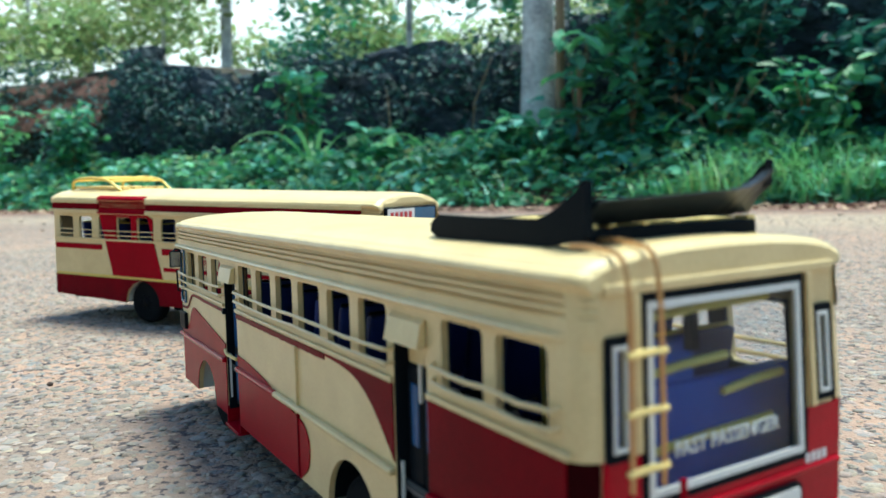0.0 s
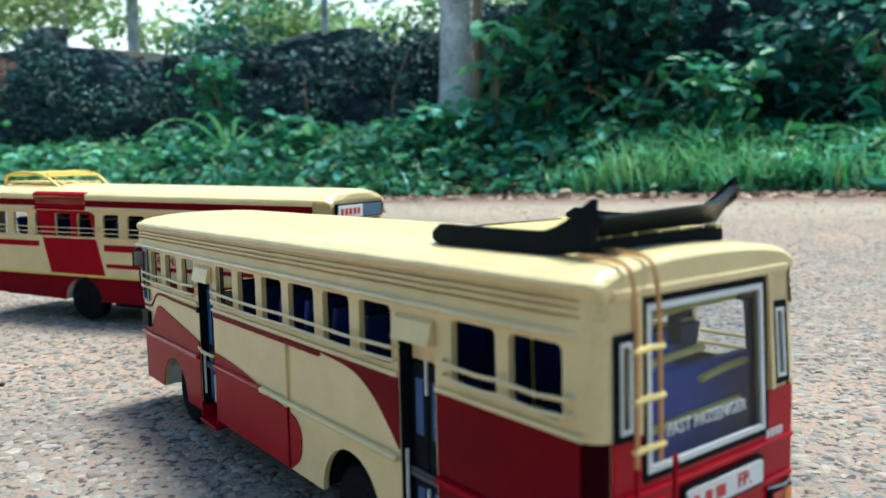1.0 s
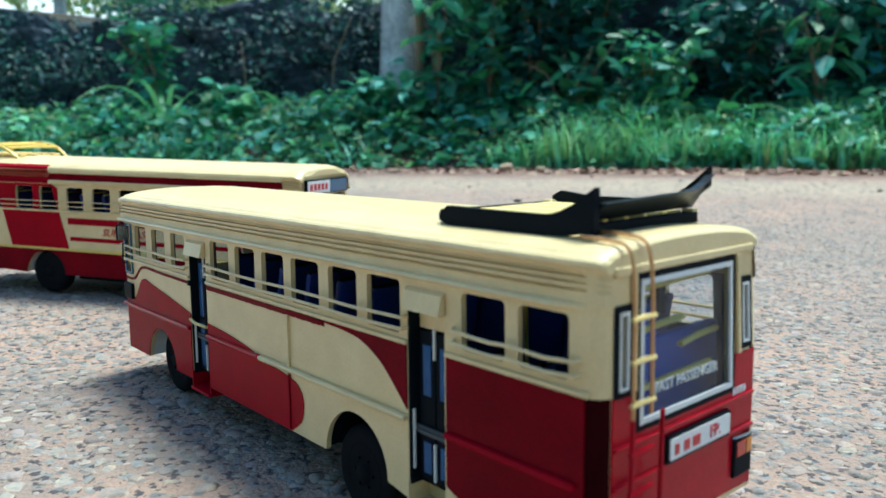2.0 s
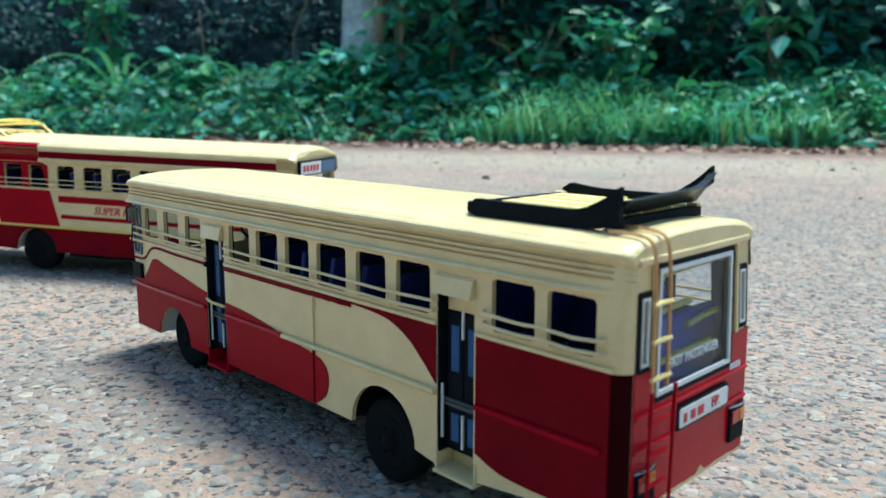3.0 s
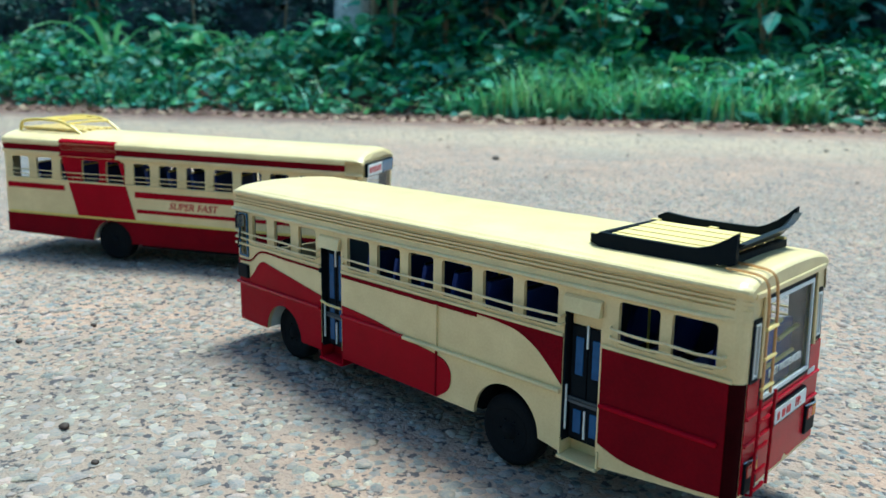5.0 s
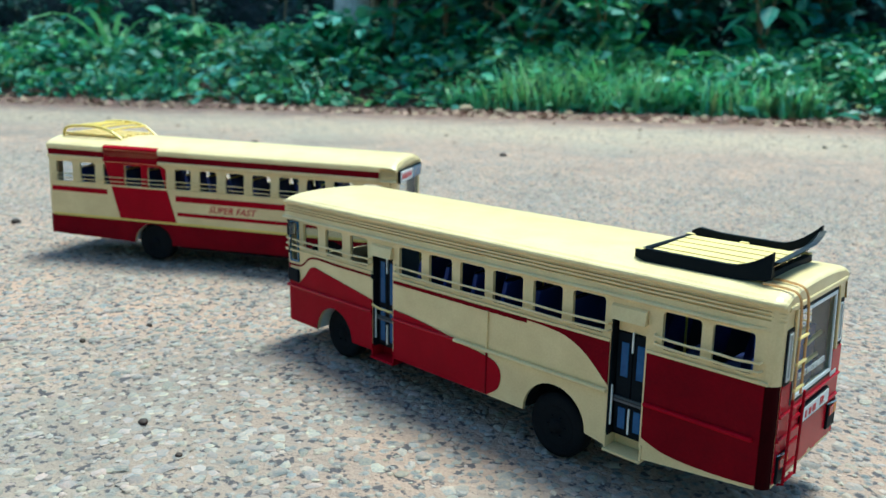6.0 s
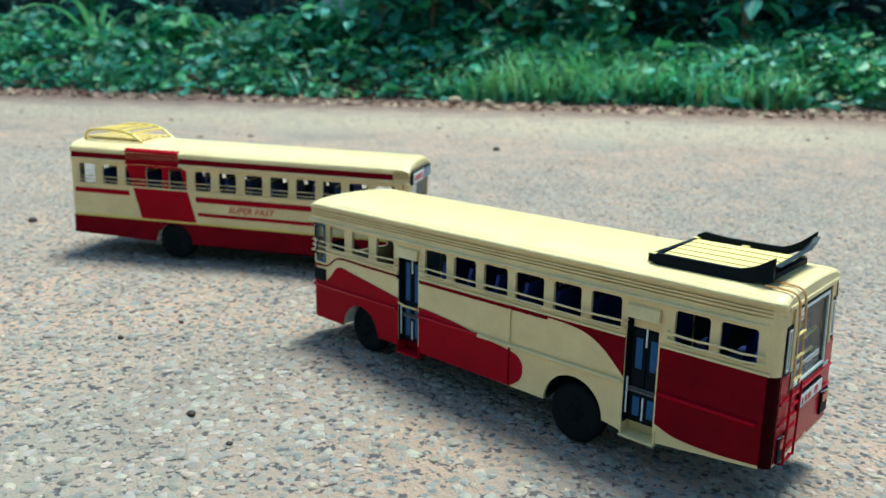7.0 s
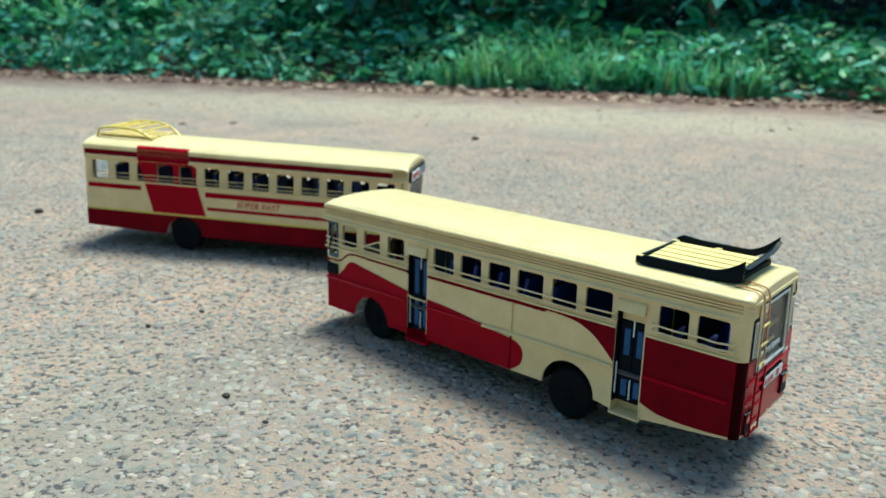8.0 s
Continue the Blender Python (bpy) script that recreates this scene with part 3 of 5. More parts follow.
def doorway(bus, a, b, top, step_mat, wide_panel, folded):
    """A doorway with its recess, folding leaves, rain awning and step."""
    w = b - a
    door = part("door", box(a + 0.0004, b - 0.0004, 0.0060, 0.0068, 0.0335, top), BLACK, bus, "black folding door with blue panes")
    for x in (a, b - 0.0012):
        part("door_jamb", box(x + 0.0001, x + 0.0011, 0.0002, 0.0062, 0.0335, top - 0.0002), CREAM if x > a else BLACK, door)
    part("transom", box(a + 0.0022, b - 0.0004, 0.0044, 0.0062, top - wide_panel, top - 0.0004, 0.0004), CREAM, door, "cream panel over the door")
    leaf = (w - 0.0040) / 2
    for k in range(2):
        x = a + 0.0028 + k * (leaf + 0.0006)
        lf = part("door_leaf", box(x, x + leaf, 0.0036, 0.0054, 0.0365, top - wide_panel - 0.0006, 0.0004), BLACK, door, "black leaf")
        for z0, z1 in ((0.0700, top - wide_panel - 0.006), (0.0390, 0.0515)) if not folded else ((0.0680, top - wide_panel - 0.003), (0.0390, 0.0640)):
            part("pane", box(x + 0.0026, x + leaf - 0.0022, 0.0032, 0.0040, z0, z1, 0.0002), BLUE_GLASS, lf, "blue tinted pane")
    for z0, z1 in ((top - wide_panel - 0.011, top - wide_panel + 0.001), (0.0370, 0.0520)):
        part("edge_strip", box(a + 0.0028 + leaf - 0.0001, a + 0.0028 + leaf + 0.0008, 0.0026, 0.0036, z0, z1), WHITE, door, "thin white strip")
    part("edge_strip", box(a + 0.0014, a + 0.0022, 0.0010, 0.0020, 0.040, 0.0640), WHITE, door, "thin white strip")
    if folded:
        part("door_handle", tube([(a + 0.001, -0.0010, 0.0660), (a + w * 0.4, -0.0022, 0.0652), (b - 0.001, -0.0008, 0.0645)], 0.0009), PALE_YELLOW, door, "cream grab handle")
        part("door_latch", box(a - 0.0008, a + 0.002, -0.0016, 0.0010, 0.0855, 0.0885, 0.0004), BLACK, door)
    awn = sheet([(a + 0.0004, 0.1040), (b - 0.0004, 0.1040), (b - 0.0004, 0.1125), (a + 0.0004, 0.1125)], [], -0.0002, -0.0034)
    for v in awn.verts:
        if v.co.y < -0.002:
            v.co.z = 0.1040 if v.co.z < 0.107 else 0.1112
            v.co.y += 0.0 if v.co.z < 0.107 else 0.0016
    part("awning", awn, CREAM, bus, "cream rain awning over the doorway")
    st = part("step", box(a - 0.0006, b + 0.0010, -0.0022, 0.0125, 0.0245, 0.0262, 0.0004), step_mat, bus, "boarding step")
    part("riser", box(a + 0.0001, b - 0.0001, 0.0100, 0.0115, 0.0262, 0.0372), step_mat, st)
    for x in (a - 0.0006, b - 0.0001):
        part("step_cheek", box(x, x + 0.0011, -0.0008, 0.0115, 0.0262, 0.0350), step_mat, st)


doorway(near, 0.1130, 0.1365, 0.1120, RED, 0.0100, True)
doorway(near, 0.3205, 0.3435, 0.1120, CREAM, 0.0160, False)
for k in range(10):
    x = 0.150 + 0.026 * k
    if k < 6:
        seat_pair(near, x, 0.006, 0.038)
    seat_pair(near, x - 0.012, 0.058, 0.092)
for x in (0.120, 0.240, 0.345):
    part("grab_pole", tube([(x, 0.043, 0.056), (x, 0.043, 0.136)], 0.0008), YELLOW, near, "yellow grab pole")
for y in (0.040, 0.062):
    part("ceiling_rail", tube([(0.05, y, 0.128), (0.40, y, 0.128)], 0.0008), YELLOW, near, "yellow ceiling rail")
for y0, y1, z0, z1 in ((0.022, 0.074, 0.1185, 0.1200), (0.024, 0.056, 0.1045, 0.1062), (0.054, 0.079, 0.0965, 0.0985), (0.020, 0.074, 0.0850, 0.0868)):
    part("rear_grab_bar", tube([(0.4085, y0, z0), (0.4085, (y0 + y1) / 2, (z0 + z1) / 2 + 0.0004), (0.4085, y1, z1)], 0.0012), YELLOW, near, "yellow bar behind the rear window")
bench = part("rear_bench", box(0.384, 0.402, 0.006, 0.093, 0.056, 0.066, 0.0015), SEAT_BLUE_LIT, near, "blue rear bench")
part("backrest", box(0.3975, 0.4015, 0.008, 0.093, 0.066, 0.0985, 0.0012), SEAT_BLUE_LIT, bench, "blue backrest")
part("headrest", box(0.3975, 0.4010, 0.010, 0.052, 0.0985, 0.1105, 0.0012), SEAT_BLUE_LIT, bench, "blue headrest")
part("window_post", box(0.4040, 0.4065, 0.0445, 0.0480, 0.1080, 0.1230), BLACK, bench)
whl = part("steering_wheel", bmesh.new(), BLACK, near)
bm = bmesh.new()
tube([(0.045 + 0.004 * math.sin(k * math.tau / 20), 0.075 + 0.012 * math.cos(k * math.tau / 20), 0.098 + 0.010 * math.sin(k * math.tau / 20)) for k in range(21)], 0.0010, 6, bm)
bm.to_mesh(whl.data)
bm.free()

# boat-shaped roof rack
def rack_board(pts, thick, normal):
    """A curved board: pts of (along, low, high) in order; normal picks its plane."""
    bm = bmesh.new()
    rings = []
    for p, low, high in pts:
        p = Vector(p)
        nrm = Vector(normal) * thick
        rings.append([bm.verts.new((p.x, p.y, low)), bm.verts.new((p.x + nrm.x, p.y + nrm.y, low)), bm.verts.new((p.x + nrm.x, p.y + nrm.y, high)), bm.verts.new((p.x, p.y, high))])
    for a, b in zip(rings, rings[1:]):
        for k in range(4):
            bm.faces.new((a[k], a[(k + 1) % 4], b[(k + 1) % 4], b[k]))
    bm.faces.new(rings[0][::-1])
    bm.faces.new(rings[-1])
    bmesh.ops.bevel(bm, geom=[e for e in bm.edges if len(e.link_faces) == 2 and e.calc_face_angle(0) > 0.8], offset=0.0005, segments=2, affect="EDGES")
    return bm


def curve_board(x0, x1, y, base, tip, thick=0.003, nose=0.0008, heel=0.003, deep=0.0052):
    pts = []
    for k in range(17):
        t = k / 16
        up = max(0, (t - 0.72) / 0.28) ** 1.6
        up0 = max(0, (0.30 - t) / 0.30) ** 1.5 * nose
        tip_ = 0.0030 * max(0, 1 - t / 0.07) ** 2
        pts.append(((x0 + (x1 - x0) * t, y, 0), base + 0.0002 + 0.5 * up0 + up * heel + 0.6 * tip_, base - tip_ + deep + up0 + up * (tip - base - deep)))
    return rack_board(pts, thick, (0, 1, 0))


rack = part("roof_rack", curve_board(0.3265, 0.4020, 0.0125, 0.1350, 0.1520, nose=0.0004, deep=0.0074), BLACK, near, "black boat-shaped roof rack with cream slats")
part("rack_side", curve_board(0.3255, 0.4025, 0.0840, 0.1385, 0.1566, 0.003, 0.0022, 0.0110), BLACK, rack, "black curved side board")
bm = rack_board([((0.3925, 0.0155 + 0.0690 * k / 12, 0), 0.1405 + 0.0012 * k / 12, 0.1470 + 0.0020 * k / 12 + 0.0050 * max(0, (k - 9) / 3) ** 2) for k in range(13)], 0.0035, (1, 0, 0))
for v in bm.verts:
    if v.co.z > 0.1440:
        v.co.x += 0.0090
part("rack_tail", bm, SHEEN_BLACK, rack, "black raked tail board")
part("rack_bar", box(0.3950, 0.3990, 0.0155, 0.0840, 0.1362, 0.1402, 0.0006), BLACK, rack)
part("rack_bar", box(0.3240, 0.3275, 0.0150, 0.0840, 0.1362, 0.1408, 0.0006), BLACK, rack)
for k in range(5):
    y = 0.0195 + 0.0128 * k
    part("rack_slat", box(0.3300 - 0.0008 * k, 0.3935, y, y + 0.0102, 0.1390, 0.1406, 0.0004), PALE_YELLOW, rack, "pale yellow slat")
for x in (0.3255, 0.3600, 0.3960):
    for y in (0.0185, 0.0825):
        part("rack_pad", box(x - 0.0025, x + 0.0025, y - 0.002, y + 0.002, 0.1350, 0.1412, 0.0004), PALE_YELLOW, rack, "cream mounting pad")

# the hand-made body is a little out of square: its rear wall is skewed and the right side leans in
for ob in near.children_recursive:
    for v in ob.data.vertices:
        v.co.x -= 0.058 * v.co.y * v.co.x / LENGTH
        if v.co.z > 0.09:
            v.co.y -= v.co.y * 1.1 * min(v.co.z - 0.09, 0.05)

# the second bus, further back, turned half about
FAR_ARCHES = [(0.070, 0.0225), (0.2712, 0.0225)]
far = tagged(new("model_bus"), "cream model bus with red stripes and yellow rack, on asphalt", "model bus", "model buses on the road")
FAR_TURN = radians(213)
FAR_AT = Vector((-0.065 - WIDTH * math.sin(FAR_TURN) * -1, 0.175 - WIDTH * math.cos(FAR_TURN), 0.0035))
far.matrix_world = Matrix.Translation(FAR_AT) @ Matrix.Rotation(FAR_TURN, 4, "Z") @ Matrix.Rotation(radians(-1.75), 4, "Y") @ Matrix.Scale(1.02, 4)
FAR_LEN = 0.400


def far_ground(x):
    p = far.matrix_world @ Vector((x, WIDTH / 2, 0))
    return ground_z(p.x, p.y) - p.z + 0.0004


FAR_RIGHT = [(a, b, Z0 - 0.0015, Z1 - 0.0010) for a, b in ((0.015, 0.036), (0.045, 0.066), (0.075, 0.0955), (0.104, 0.126), (0.135, 0.156), (0.165, 0.186), (0.196, 0.216), (0.226, 0.245), (0.255, 0.276), (0.284, 0.304), (0.3125, 0.330), (0.340, 0.3585), (0.3675, 0.388))]
LENGTH = FAR_LEN
body(far, {"right": (FAR_RIGHT, []), "left": (FAR_RIGHT, [])}, FAR_ARCHES, (WHITE, WHITE), far_ground, (0.070, 0.2712), 0.0005)
for v in [v for ob in far.children if ob.name.startswith("roof") for v in ob.data.vertices]:
    if v.co.z > 0.1325:
        v.co.z += 0.0035 * (1 - ((v.co.y - WIDTH / 2) / (WIDTH / 2)) ** 2)
end_wall(far, FAR_LEN, 1, [(0.021, 0.077, 0.078, 0.122)], 0.060)
end_wall(far, 0.0, -1, [(0.010, 0.088, 0.078, 0.114)], 0.060)
framed_window(far, 0.021, 0.077, 0.078, 0.122, FAR_LEN, 1)
for x, y, a0 in ((FAR_LEN - 0.006, 0.006, 270), (FAR_LEN - 0.006, WIDTH - 0.006, 0), (0.006, 0.006, 180), (0.006, WIDTH - 0.006, 90)):
    corner_post(far, x, y, a0, 0.032, 0.0530, DARK_RED)
    corner_post(far, x, y, a0, 0.0532, 0.1300 if x > 0.1 else 0.1160, CREAM)
wind = part("windscreen", box(0.0006, 0.0016, 0.0102, 0.0878, 0.0782, 0.1138), GLASS, far, "clear windscreen")
wind.visible_shadow = False
# destination board over the windscreen
board = part("destination_board", box(-0.0030, -0.0002, 0.010, WIDTH - 0.004, 0.1150, 0.1285, 0.001), BLACK, far, "black destination board with a white panel and blue film")
part("board_panel", box(-0.0036, -0.0030, WIDTH - 0.050, WIDTH - 0.006, 0.1162, 0.1272), WHITE, board, "white panel with red marks")
part("board_panel", box(-0.0036, -0.0030, 0.014, WIDTH - 0.051, 0.1162, 0.1272), BLUE_FILM, board, "blue film")
for k in range(5):
    part("ink_bar", box(-0.0040, -0.0036, WIDTH - 0.0145 - 0.0075 * k, WIDTH - 0.0100 - 0.0075 * k, 0.1190, 0.1245), RED_INK, board, "red bar")
skirt = bottom_path(0.0062, FAR_LEN - 0.0062, FAR_ARCHES, [])
for side in ("right", "left"):
    paint(far, "livery", skirt + [(FAR_LEN - 0.0062, 0.0525), (0.0062, 0.0525)], side, DARK_RED, "dark red paint below the waist")
    paint(far, "yellow_line", rect(0.0062, FAR_LEN - 0.0062, 0.0527, 0.0550), side, YELLOW, "yellow line")
    paint(far, "stripe", rect(0.3260, FAR_LEN - 0.0062, 0.0800, 0.0853), side, RED, "red stripe")
    paint(far, "stripe", rect(0.0100, 0.2440, 0.0785, 0.0845), side, RED, "red stripe")
    paint(far, "stripe", rect(0.0100, 0.2420, 0.0628, 0.0665), side, RED, "red stripe")
    paint(far, "band", [(0.3105, 0.0552), (0.2440, 0.0552), (0.2620, 0.1158), (0.3280, 0.1158)], side, RED, "slanting red band", 0.0008,
          [rect(a - 0.0002, b + 0.0002, z0 - 0.0002, z1 + 0.0002, 0.0022) for a, b, z0, z1 in FAR_RIGHT[8:10]] + [])
part("cornice_stripe", box(0.3285, FAR_LEN - 0.004, WIDTH + 0.0002, WIDTH + 0.0017, 0.1200, 0.1262), DARK_RED, far, "red stripe under the roof")
part("cornice_stripe", box(0.0180, 0.2630, WIDTH + 0.0002, WIDTH + 0.0017, 0.1200, 0.1262), DARK_RED, far, "red stripe under the roof")
part("cornice_band", roof_mesh(0.2635, 0.3280, 0.0009, 0.1335, True), RED, far, "red band over the roof's edge")
for z0, z1 in ((0.1172, 0.1200), (0.1262, 0.1300)):
    for a, b in ((0.0170, 0.2632), (0.3283, FAR_LEN - 0.003)):
        part("cornice_lip", box(a, b, WIDTH + 0.0004, WIDTH + 0.0028, z0, z1, 0.0005), CREAM, far)
lettering("lettering", "SUPER FAST", 0.0102, Matrix.Translation((0.1790, WIDTH + 0.0004, 0.0722)) @ Euler((radians(90), 0, radians(180))).to_matrix().to_4x4(), RED_INK, far, "red words", 0.0004, 0.25)
for k in range(12):
    seat_pair(far, 0.075 + 0.0255 * k, 0.006, 0.040)
    seat_pair(far, 0.075 + 0.0255 * k, 0.058, 0.092)
rack2 = part("roof_rack", tube(arc_points([(0.3920, 0.0800, 0.1365), (0.3860, 0.0820, 0.1480), (0.3600, 0.0830, 0.1510), (0.3350, 0.0830, 0.1480), (0.3160, 0.0820, 0.1370)]), 0.0016), YELLOW, far, "yellow wire roof rack")
part("rail", tube(arc_points([(0.3920, 0.0180, 0.1365), (0.3860, 0.0160, 0.1490), (0.3600, 0.0150, 0.1520), (0.3350, 0.0150, 0.1490), (0.3160, 0.0160, 0.1370)]), 0.0016), YELLOW, rack2)
for k in range(5):
    x = 0.3310 + 0.0138 * k
    lift = 0.1478 + 0.0036 * math.sin(math.pi * (k + 0.3) / 4.6)
    part("rack_bar", tube([(x, 0.0155, lift), (x, 0.0490, lift + 0.0004), (x, 0.0825, lift - 0.0006)], 0.0014), YELLOW, rack2)
for k in range(4):
    y = 0.0260 + 0.0150 * k
    part("rack_slat", box(0.3180, 0.3900, y, y + 0.0080, 0.1400, 0.1425, 0.0004), PALE_YELLOW, rack2, "pale yellow slat")
LENGTH = 0.4145


# ---- road and verge ----
UX, UY = 0.866, 0.5          # along the road's edge
EDGE = 3.60                  # the edge's distance across the road from the origin


def place(u, v, z=0.0):
    """A point by its way along the verge, its distance across the road, and its height."""
    return (u * UX - v * UY, u * UY + v * UX, z)


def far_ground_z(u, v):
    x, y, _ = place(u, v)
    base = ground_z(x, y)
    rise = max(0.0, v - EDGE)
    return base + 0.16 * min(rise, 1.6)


def spread(n, near_step, far_limit):
    a = np.sinh(np.linspace(-1, 1, n) * math.asinh(far_limit / near_step / 3)) * near_step * 3
    return a


def grid_sheet(name, us, vs, height):
    verts = [(*place(u, v)[:2], height(u, v)) for v in vs for u in us]
    n = len(us)
    faces = [(j * n + i, j * n + i + 1, (j + 1) * n + i + 1, (j + 1) * n + i) for j in range(len(vs) - 1) for i in range(n - 1)]
    mesh = bpy.data.meshes.new(name)
    mesh.from_pydata(verts, [], faces)
    return mesh


def road_height(u, v):
    x, y, _ = place(u, v)
    w = 0.0022 * noise.noise((x * 9, y * 9, 0)) + 0.0012 * noise.noise((x * 42, y * 42, 3)) if abs(x) < 2.5 and abs(y) < 3 else 0.004 * noise.noise((x * 2, y * 2, 0))
    under = math.exp(-((x - 0.2) ** 2 / 0.05 + (y - 0.05) ** 2 / 0.01))
    z = far_ground_z(u, v) - 0.0015 + w * (1 - 0.8 * under)
    if v > EDGE - 0.3:
        z += 0.012 * max(0, noise.noise((x * 6, y * 6, 5))) * min(1, (v - EDGE + 0.3) / 0.2)
    return z


def road_material():
    m = bpy.data.materials.new("worn_asphalt")
    m.use_nodes = True
    n, l = m.node_tree.nodes, m.node_tree.links
    p = n["Principled BSDF"]
    co = n.new("ShaderNodeTexCoord")

    def tex(kind, scale, **kw):
        t = n.new("ShaderNodeTex" + kind)
        t.inputs["Scale"].default_value = scale
        l.new(co.outputs["Object"], t.inputs["Vector"])
        return t

    def mix(fac, a, b):
        x = n.new("ShaderNodeMix")
        x.data_type = "RGBA"
        for sock, val in (("Factor", fac), ("A", a), ("B", b)):
            if isinstance(val, tuple):
                x.inputs[sock].default_value = (*val, 1)
            elif isinstance(val, float):
                x.inputs[sock].default_value = val
            else:
                l.new(val, x.inputs[sock])
        return x.outputs["Result"]

    def rng(src, a, b):
        r = n.new("ShaderNodeMapRange")
        l.new(src, r.inputs["Value"])
        r.inputs["From Min"].default_value, r.inputs["From Max"].default_value = a, b
        return r.outputs[0]

    grit, blot, lane, cell, speck = tex("Noise", 420), tex("Noise", 9), tex("Noise", 1.6), tex("Voronoi", 120), tex("Voronoi", 330)
    grit.inputs["Detail"].default_value = 5
    sand = mix(rng(grit.outputs["Fac"], 0.3, 0.7), (0.40, 0.242, 0.170), (0.60, 0.398, 0.285))
    sand = mix(rng(blot.outputs["Fac"], 0.35, 0.7), sand, (0.33, 0.250, 0.205))
    stone = mix(cell.outputs["Color"], (0.10, 0.115, 0.125), (0.36, 0.36, 0.34))
    col = mix(rng(cell.outputs["Distance"], 0.45, 0.25), sand, stone)
    col = mix(rng(speck.outputs["Distance"], 0.14, 0.08), col, (0.09, 0.07, 0.06))
    col = mix(rng(lane.outputs["Fac"], 0.55, 0.75), col, (0.34, 0.29, 0.23))
    brown = tex("Noise", 3.2)
    brown.inputs["Detail"].default_value = 6
    col = mix(rng(brown.outputs["Fac"], 0.55, 0.75), col, (0.26, 0.190, 0.155))
    # small shadows between the stones, painted as dark noise patches
    crevice_shade = tex("Noise", 160)
    crevice_shade.inputs["Detail"].default_value = 4
    col = mix(rng(crevice_shade.outputs["Fac"], 0.44, 0.38), col, (0.060, 0.052, 0.062))
    # worn tracks along the road and reddish soil along the verge
    sep = n.new("ShaderNodeSeparateXYZ")
    l.new(co.outputs["Object"], sep.inputs[0])
    across = n.new("ShaderNodeMath")
    across.operation = "MULTIPLY"
    across.inputs[1].default_value = -UY
    l.new(sep.outputs["X"], across.inputs[0])
    acr = n.new("ShaderNodeMath")
    acr.operation = "MULTIPLY_ADD"
    acr.inputs[1].default_value = UX
    l.new(sep.outputs["Y"], acr.inputs[0])
    l.new(across.outputs[0], acr.inputs[2])
    wob = n.new("ShaderNodeMath")
    wob.operation = "MULTIPLY_ADD"
    wob.inputs[1].default_value = 0.5
    l.new(blot.outputs["Fac"], wob.inputs[0])
    l.new(acr.outputs[0], wob.inputs[2])
    track = n.new("ShaderNodeMath")
    track.operation = "SUBTRACT"
    l.new(wob.outputs[0], track.inputs[0])
    track.inputs[1].default_value = 2.45
    apart = n.new("ShaderNodeMath")
    apart.operation = "ABSOLUTE"
    l.new(track.outputs[0], apart.inputs[0])
    dusty = n.new("ShaderNodeMath")
    dusty.operation = "MULTIPLY"
    l.new(rng(apart.outputs[0], 0.55, 0.10), dusty.inputs[0])
    dusty.inputs[1].default_value = 0.55
    col = mix(dusty.outputs[0], col, (0.50, 0.395, 0.275))
    # light falling off to the right, painted as a darker road colour
    along = n.new("ShaderNodeMath")
    along.operation = "MULTIPLY_ADD"
    along.inputs[1].default_value = 1.6
    l.new(lane.outputs["Fac"], along.inputs[0])
    l.new(sep.outputs["X"], along.inputs[2])
    right_shade = n.new("ShaderNodeMath")
    right_shade.operation = "MULTIPLY"
    l.new(rng(along.outputs[0], 0.20, 2.40), right_shade.inputs[0])
    right_shade.inputs[1].default_value = 0.60
    col = mix(right_shade.outputs[0], col, (0.17, 0.140, 0.130))
    soil = mix(rng(grit.outputs["Fac"], 0.35, 0.65), (0.10, 0.048, 0.038), (0.24, 0.125, 0.095))
    col = mix(rng(wob.outputs[0], EDGE - 0.80, EDGE - 0.15), col, soil)
    l.new(col, p.inputs["Base Color"])
    p.inputs["Roughness"].default_value = 0.85
    p.inputs["Specular IOR Level"].default_value = 0.35
    h = n.new("ShaderNodeMath")
    h.operation = "MULTIPLY_ADD"
    h.inputs[1].default_value = -0.7
    l.new(cell.outputs["Distance"], h.inputs[0])
    l.new(grit.outputs["Fac"], h.inputs[2])
    b = n.new("ShaderNodeBump")
    b.inputs["Strength"].default_value, b.inputs["Distance"].default_value = 0.8, 0.003
    l.new(h.outputs[0], b.inputs["Height"])
    l.new(b.outputs[0], p.inputs["Normal"])
    return m


us = np.concatenate([-np.geomspace(400, 2.3, 40), np.linspace(-2.2, 2.2, 300), np.geomspace(2.3, 400, 40)])
vs = np.concatenate([-np.geomspace(400, 1.3, 30), np.linspace(-1.25, 2.2, 240), np.linspace(2.25, 5.2, 60), np.geomspace(5.4, 400, 30)])
road = tagged(link("road", grid_sheet("road", us, vs, road_height), road_material()), "worn asphalt road with exposed grey aggregate and sandy grit", "road", kind="structure")
for f in road.data.polygons:
    f.use_smooth = True

STONE = material("grey_aggregate", (0.190, 0.195, 0.198), (0.44, 0.330, 0.250), 0.85, grain=620, blotch=75, bump=1.0, depth=0.0014, island=0.26, hue=0.10)
STONE_PIECE = material("grey_aggregate_piece", (0.190, 0.195, 0.198), (0.44, 0.330, 0.250), 0.8, grain=1.1, blotch=0.35, bump=0.3, depth=0.0015, per_object=0.26, hue=0.10)



